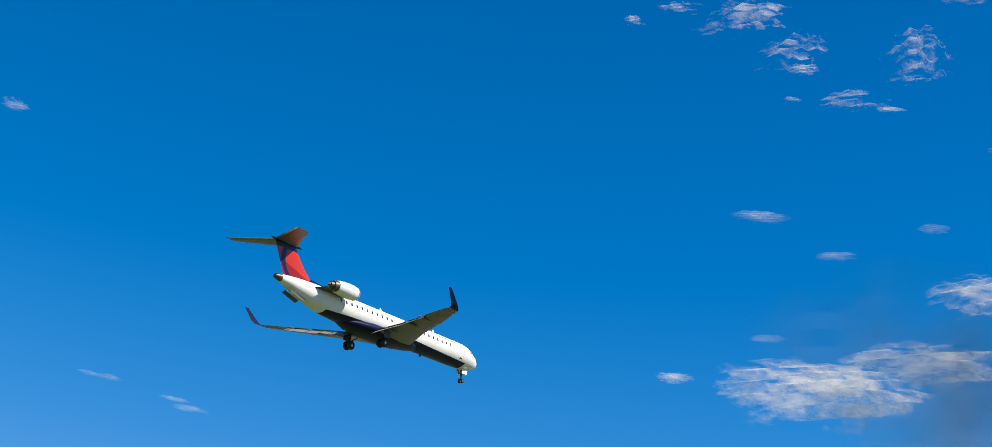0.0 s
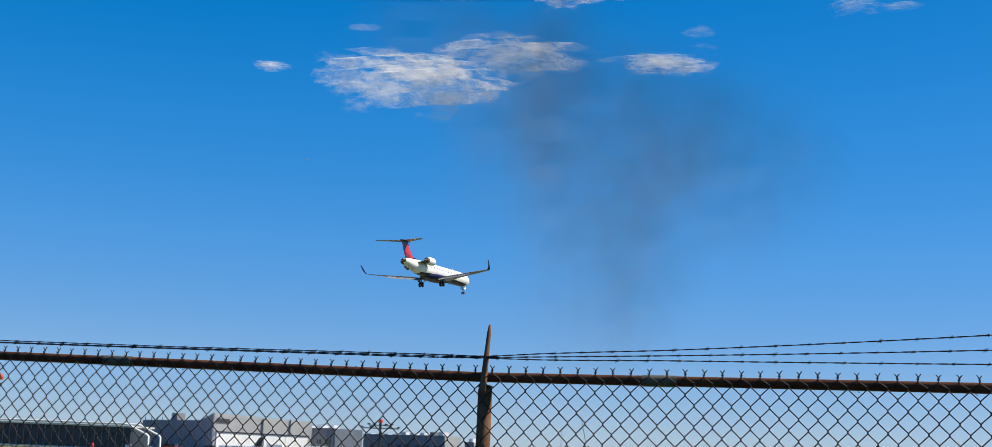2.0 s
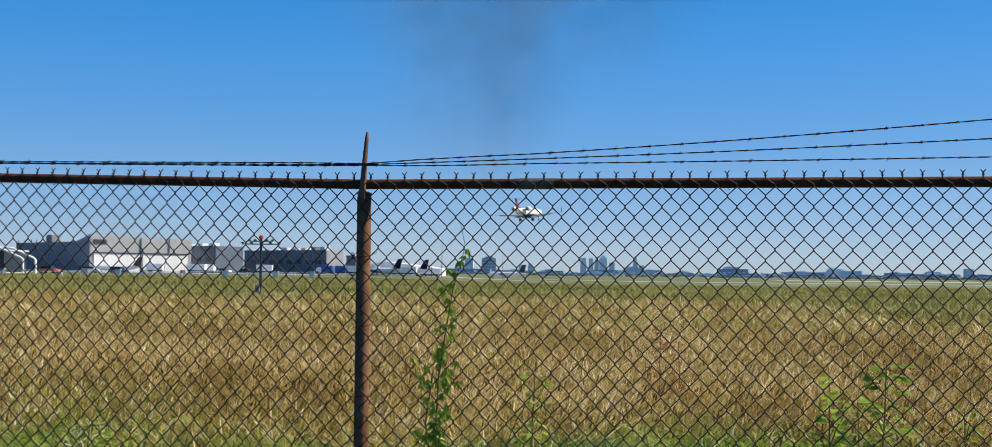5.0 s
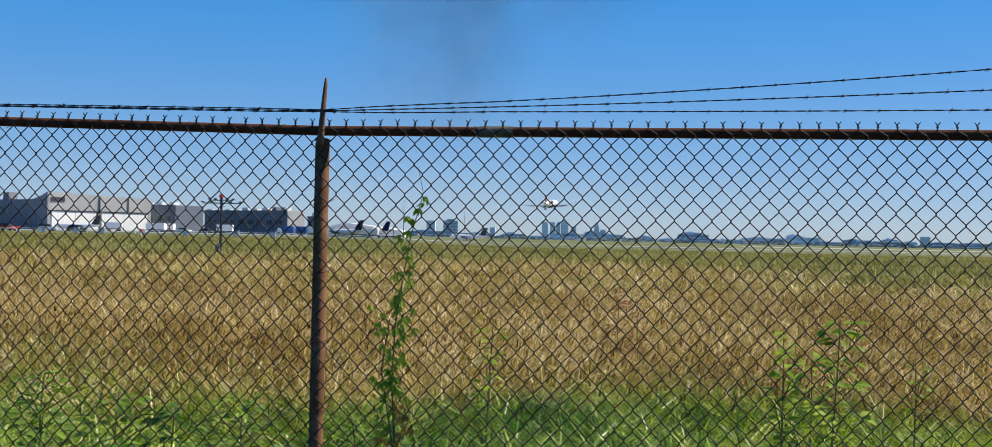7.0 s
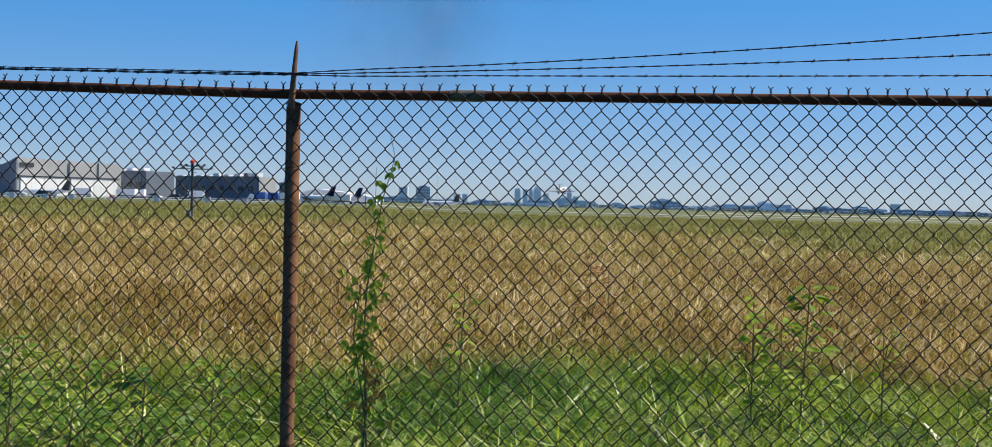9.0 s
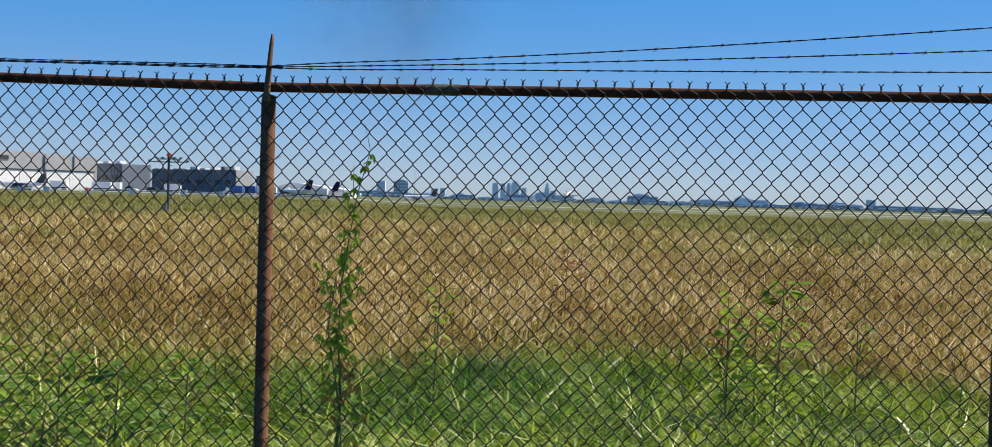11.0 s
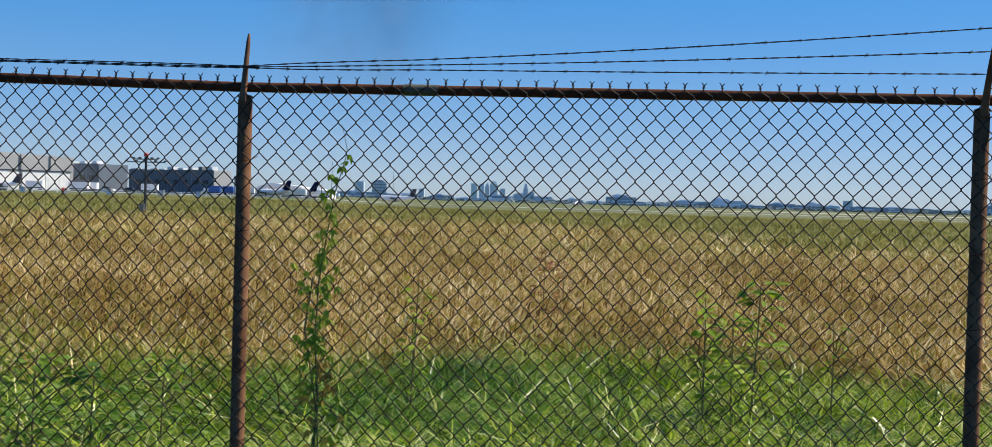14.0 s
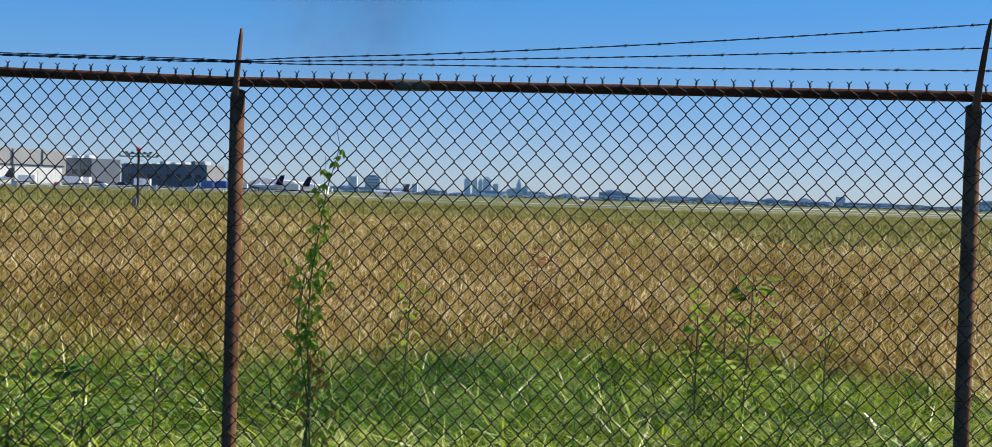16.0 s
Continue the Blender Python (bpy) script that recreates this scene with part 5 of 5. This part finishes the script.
def build_weeds():
    weed(1.62, 8.3, 1.22, 1, "tall leafy green weed standing in the grass", .26, .10, 80, .05)
    weed(1.30, 8.2, 1.15, 2, "slim green weed with upright leaves", .13, .095, 52)
    weed(-.58, 8.4, 1.17, 3, "slim green weed in the dry grass", .11, .08, 46, .04)
    weed(1.55, 8.6, .95, 4, "bushy green weed with pale leaves", .34, .09, 90)
    weed(2.3, 8.9, .9, 5, "slim green weed with pale leaves", .18, .065, 44)
    for i, (x, y, h) in enumerate(((-2.55, 7.0, .80), (-2.85, 6.7, .72), (-2.2, 6.9, .74), (-2.45, 6.5, .60), (-1.95, 7.4, .74), (-3.1, 7.3, .86), (-2.7, 6.3, .5))):
        weed(x, y, h, 20 + i, "broad-leaved bright green weed by the fence", .36, .085, 100, .03, M_CLOVER)
    weed(.45, 14, 1.18, 40, "dried red-brown weed gone to seed in the hay", .20, .07, 80, .02, M_DOCK)
    weed(.72, 14.6, 1.02, 41, "dried red-brown weed gone to seed in the hay", .16, .07, 60, -.03, M_DOCK)
    # the creeper on the wire
    rng = random.Random(9)
    v = thing("creeper", pose(0, 0, 0), "slender green creeper climbing the fence wire, yellowed at its foot", "vine")
    n = AWAY * -.045
    def on(u, z):
        p = P1 + ALONG * u + n
        return Vector((p.x, p.y, z))
    heights, places = [0, .5, .8, 1.05, 1.3, 1.5, 1.68, 1.8, 1.86, 1.97], [.345, .345, .365, .345, .355, .385, .415, .45, .465, .44]
    stem = part("stem", bar([on(u, z) for u, z in zip(places, heights)], [.005, .005, .005, .004, .004, .003, .0025, .002, .0015, .001], 6), M_STEM, v)
    part("stem", bar([on(.36, 0), on(.38, .4), on(.36, .75), on(.30, 1.1), on(.33, 1.32)], .004, 6), M_STEM, v)
    part("stem", bar([on(.31, 0), on(.32, .4), on(.36, .75), on(.35, 1.0)], .003, 6), M_STEM, v)
    for i in range(185):
        z = .3 + 1.55 * rng.uniform(0, 1) ** 1.1
        if rng.random() > (1.0 if z < 1.38 else .42):
            continue
        spread = .05 if z < .95 else .038 if z < 1.4 else .02
        b = on(float(np.interp(z, heights, places)) + rng.gauss(0, spread), z)
        yellow = z < 1.0 and rng.random() < .7
        a0 = rng.uniform(-.6, .6)
        for k in range(rng.choice((2, 3, 3))):
            a = -1.57 + a0 + (k - 1) * .6
            bm = bmesh.new()
            leaf(bm, b, Vector((ALONG.x * math.cos(a), ALONG.y * math.cos(a) - .3, math.sin(a) + .1)), rng.uniform(.026, .048), rng.uniform(.011, .018), (rng.uniform(-.3, .6), -.7, .7))
            part("leaf", bm, M_OLDVINE if yellow else M_VINE, v)


build_grass()
build_weeds()


# ---- what moves ----
def motions():
    # the jet: seconds, nose x, y, height over the eye, yaw, pitch, roll
    rows = [(0, -69.51, 118.16, 39.88, -4.29, 5.35, -.19), (.5, -66.79, 153.16, 39.02, -6.10, 3.58, -.18), (1, -62.39, 184.69, 37.52, -6.72, 3.26, -.42),
            (1.5, -58.46, 218.24, 36.29, -7.35, 3.18, -.91), (2, -52.91, 248.71, 34.35, -8.15, 2.70, -1.65), (2.5, -47.74, 280.24, 32.69, -8.69, 2.00, -2.30),
            (3, -41.88, 306.40, 30.05, -9.30, 2.00, -1.46), (3.5, -37.54, 340.52, 28.05, -9.36, 1.70, -.20), (5, -24.60, 432.0, 20.15, -10.0, 2.20, -2.10),
            (6.2, -16.0, 541.0, 17.9, -8.6, 3.00, -2.09), (7.5, -4.3, 662.2, 15.44, -7.48, 3.60, -1.89), (8, 1.0, 719.6, 14.04, -7.58, 3.60, -1.49),
            (8.5, 6.4, 783.0, 12.64, -7.68, 3.60, -1.19), (9, 11.6, 842.0, 10.94, -7.68, 3.60, -.89), (10.2, 26.2, 956.0, 7.94, -8.29, 3.80, -1.09),
            (11.5, 41.6, 1060.0, 5.24, -8.58, 4.00, -1.29), (12.5, 51.5, 1126.0, 3.34, -8.79, 4.00, -.99), (14, 70.2, 1218.0, .04, -8.98, 3.60, -.29),
            (15, 80.3, 1278.0, -2.3, -9.2, 2.0, 0), (16, 89.5, 1336.0, -2.5, -9.2, .5, 0)]
    walk(JET, [(t, aim(x, y, EYE + z, a, p, r)) for t, x, y, z, a, p, r in rows])
    walk(FAR_PLANE, [(t, aim(-1530 - 26 * t, 4480, 1071 + .7 * t, 78, 0, 0)) for t in (0, 8, 16)])
    walk(PLUME, [(t, pose(-.8 * t, 0, -.5 * t)) for t in (0, 8, 16)])


motions()
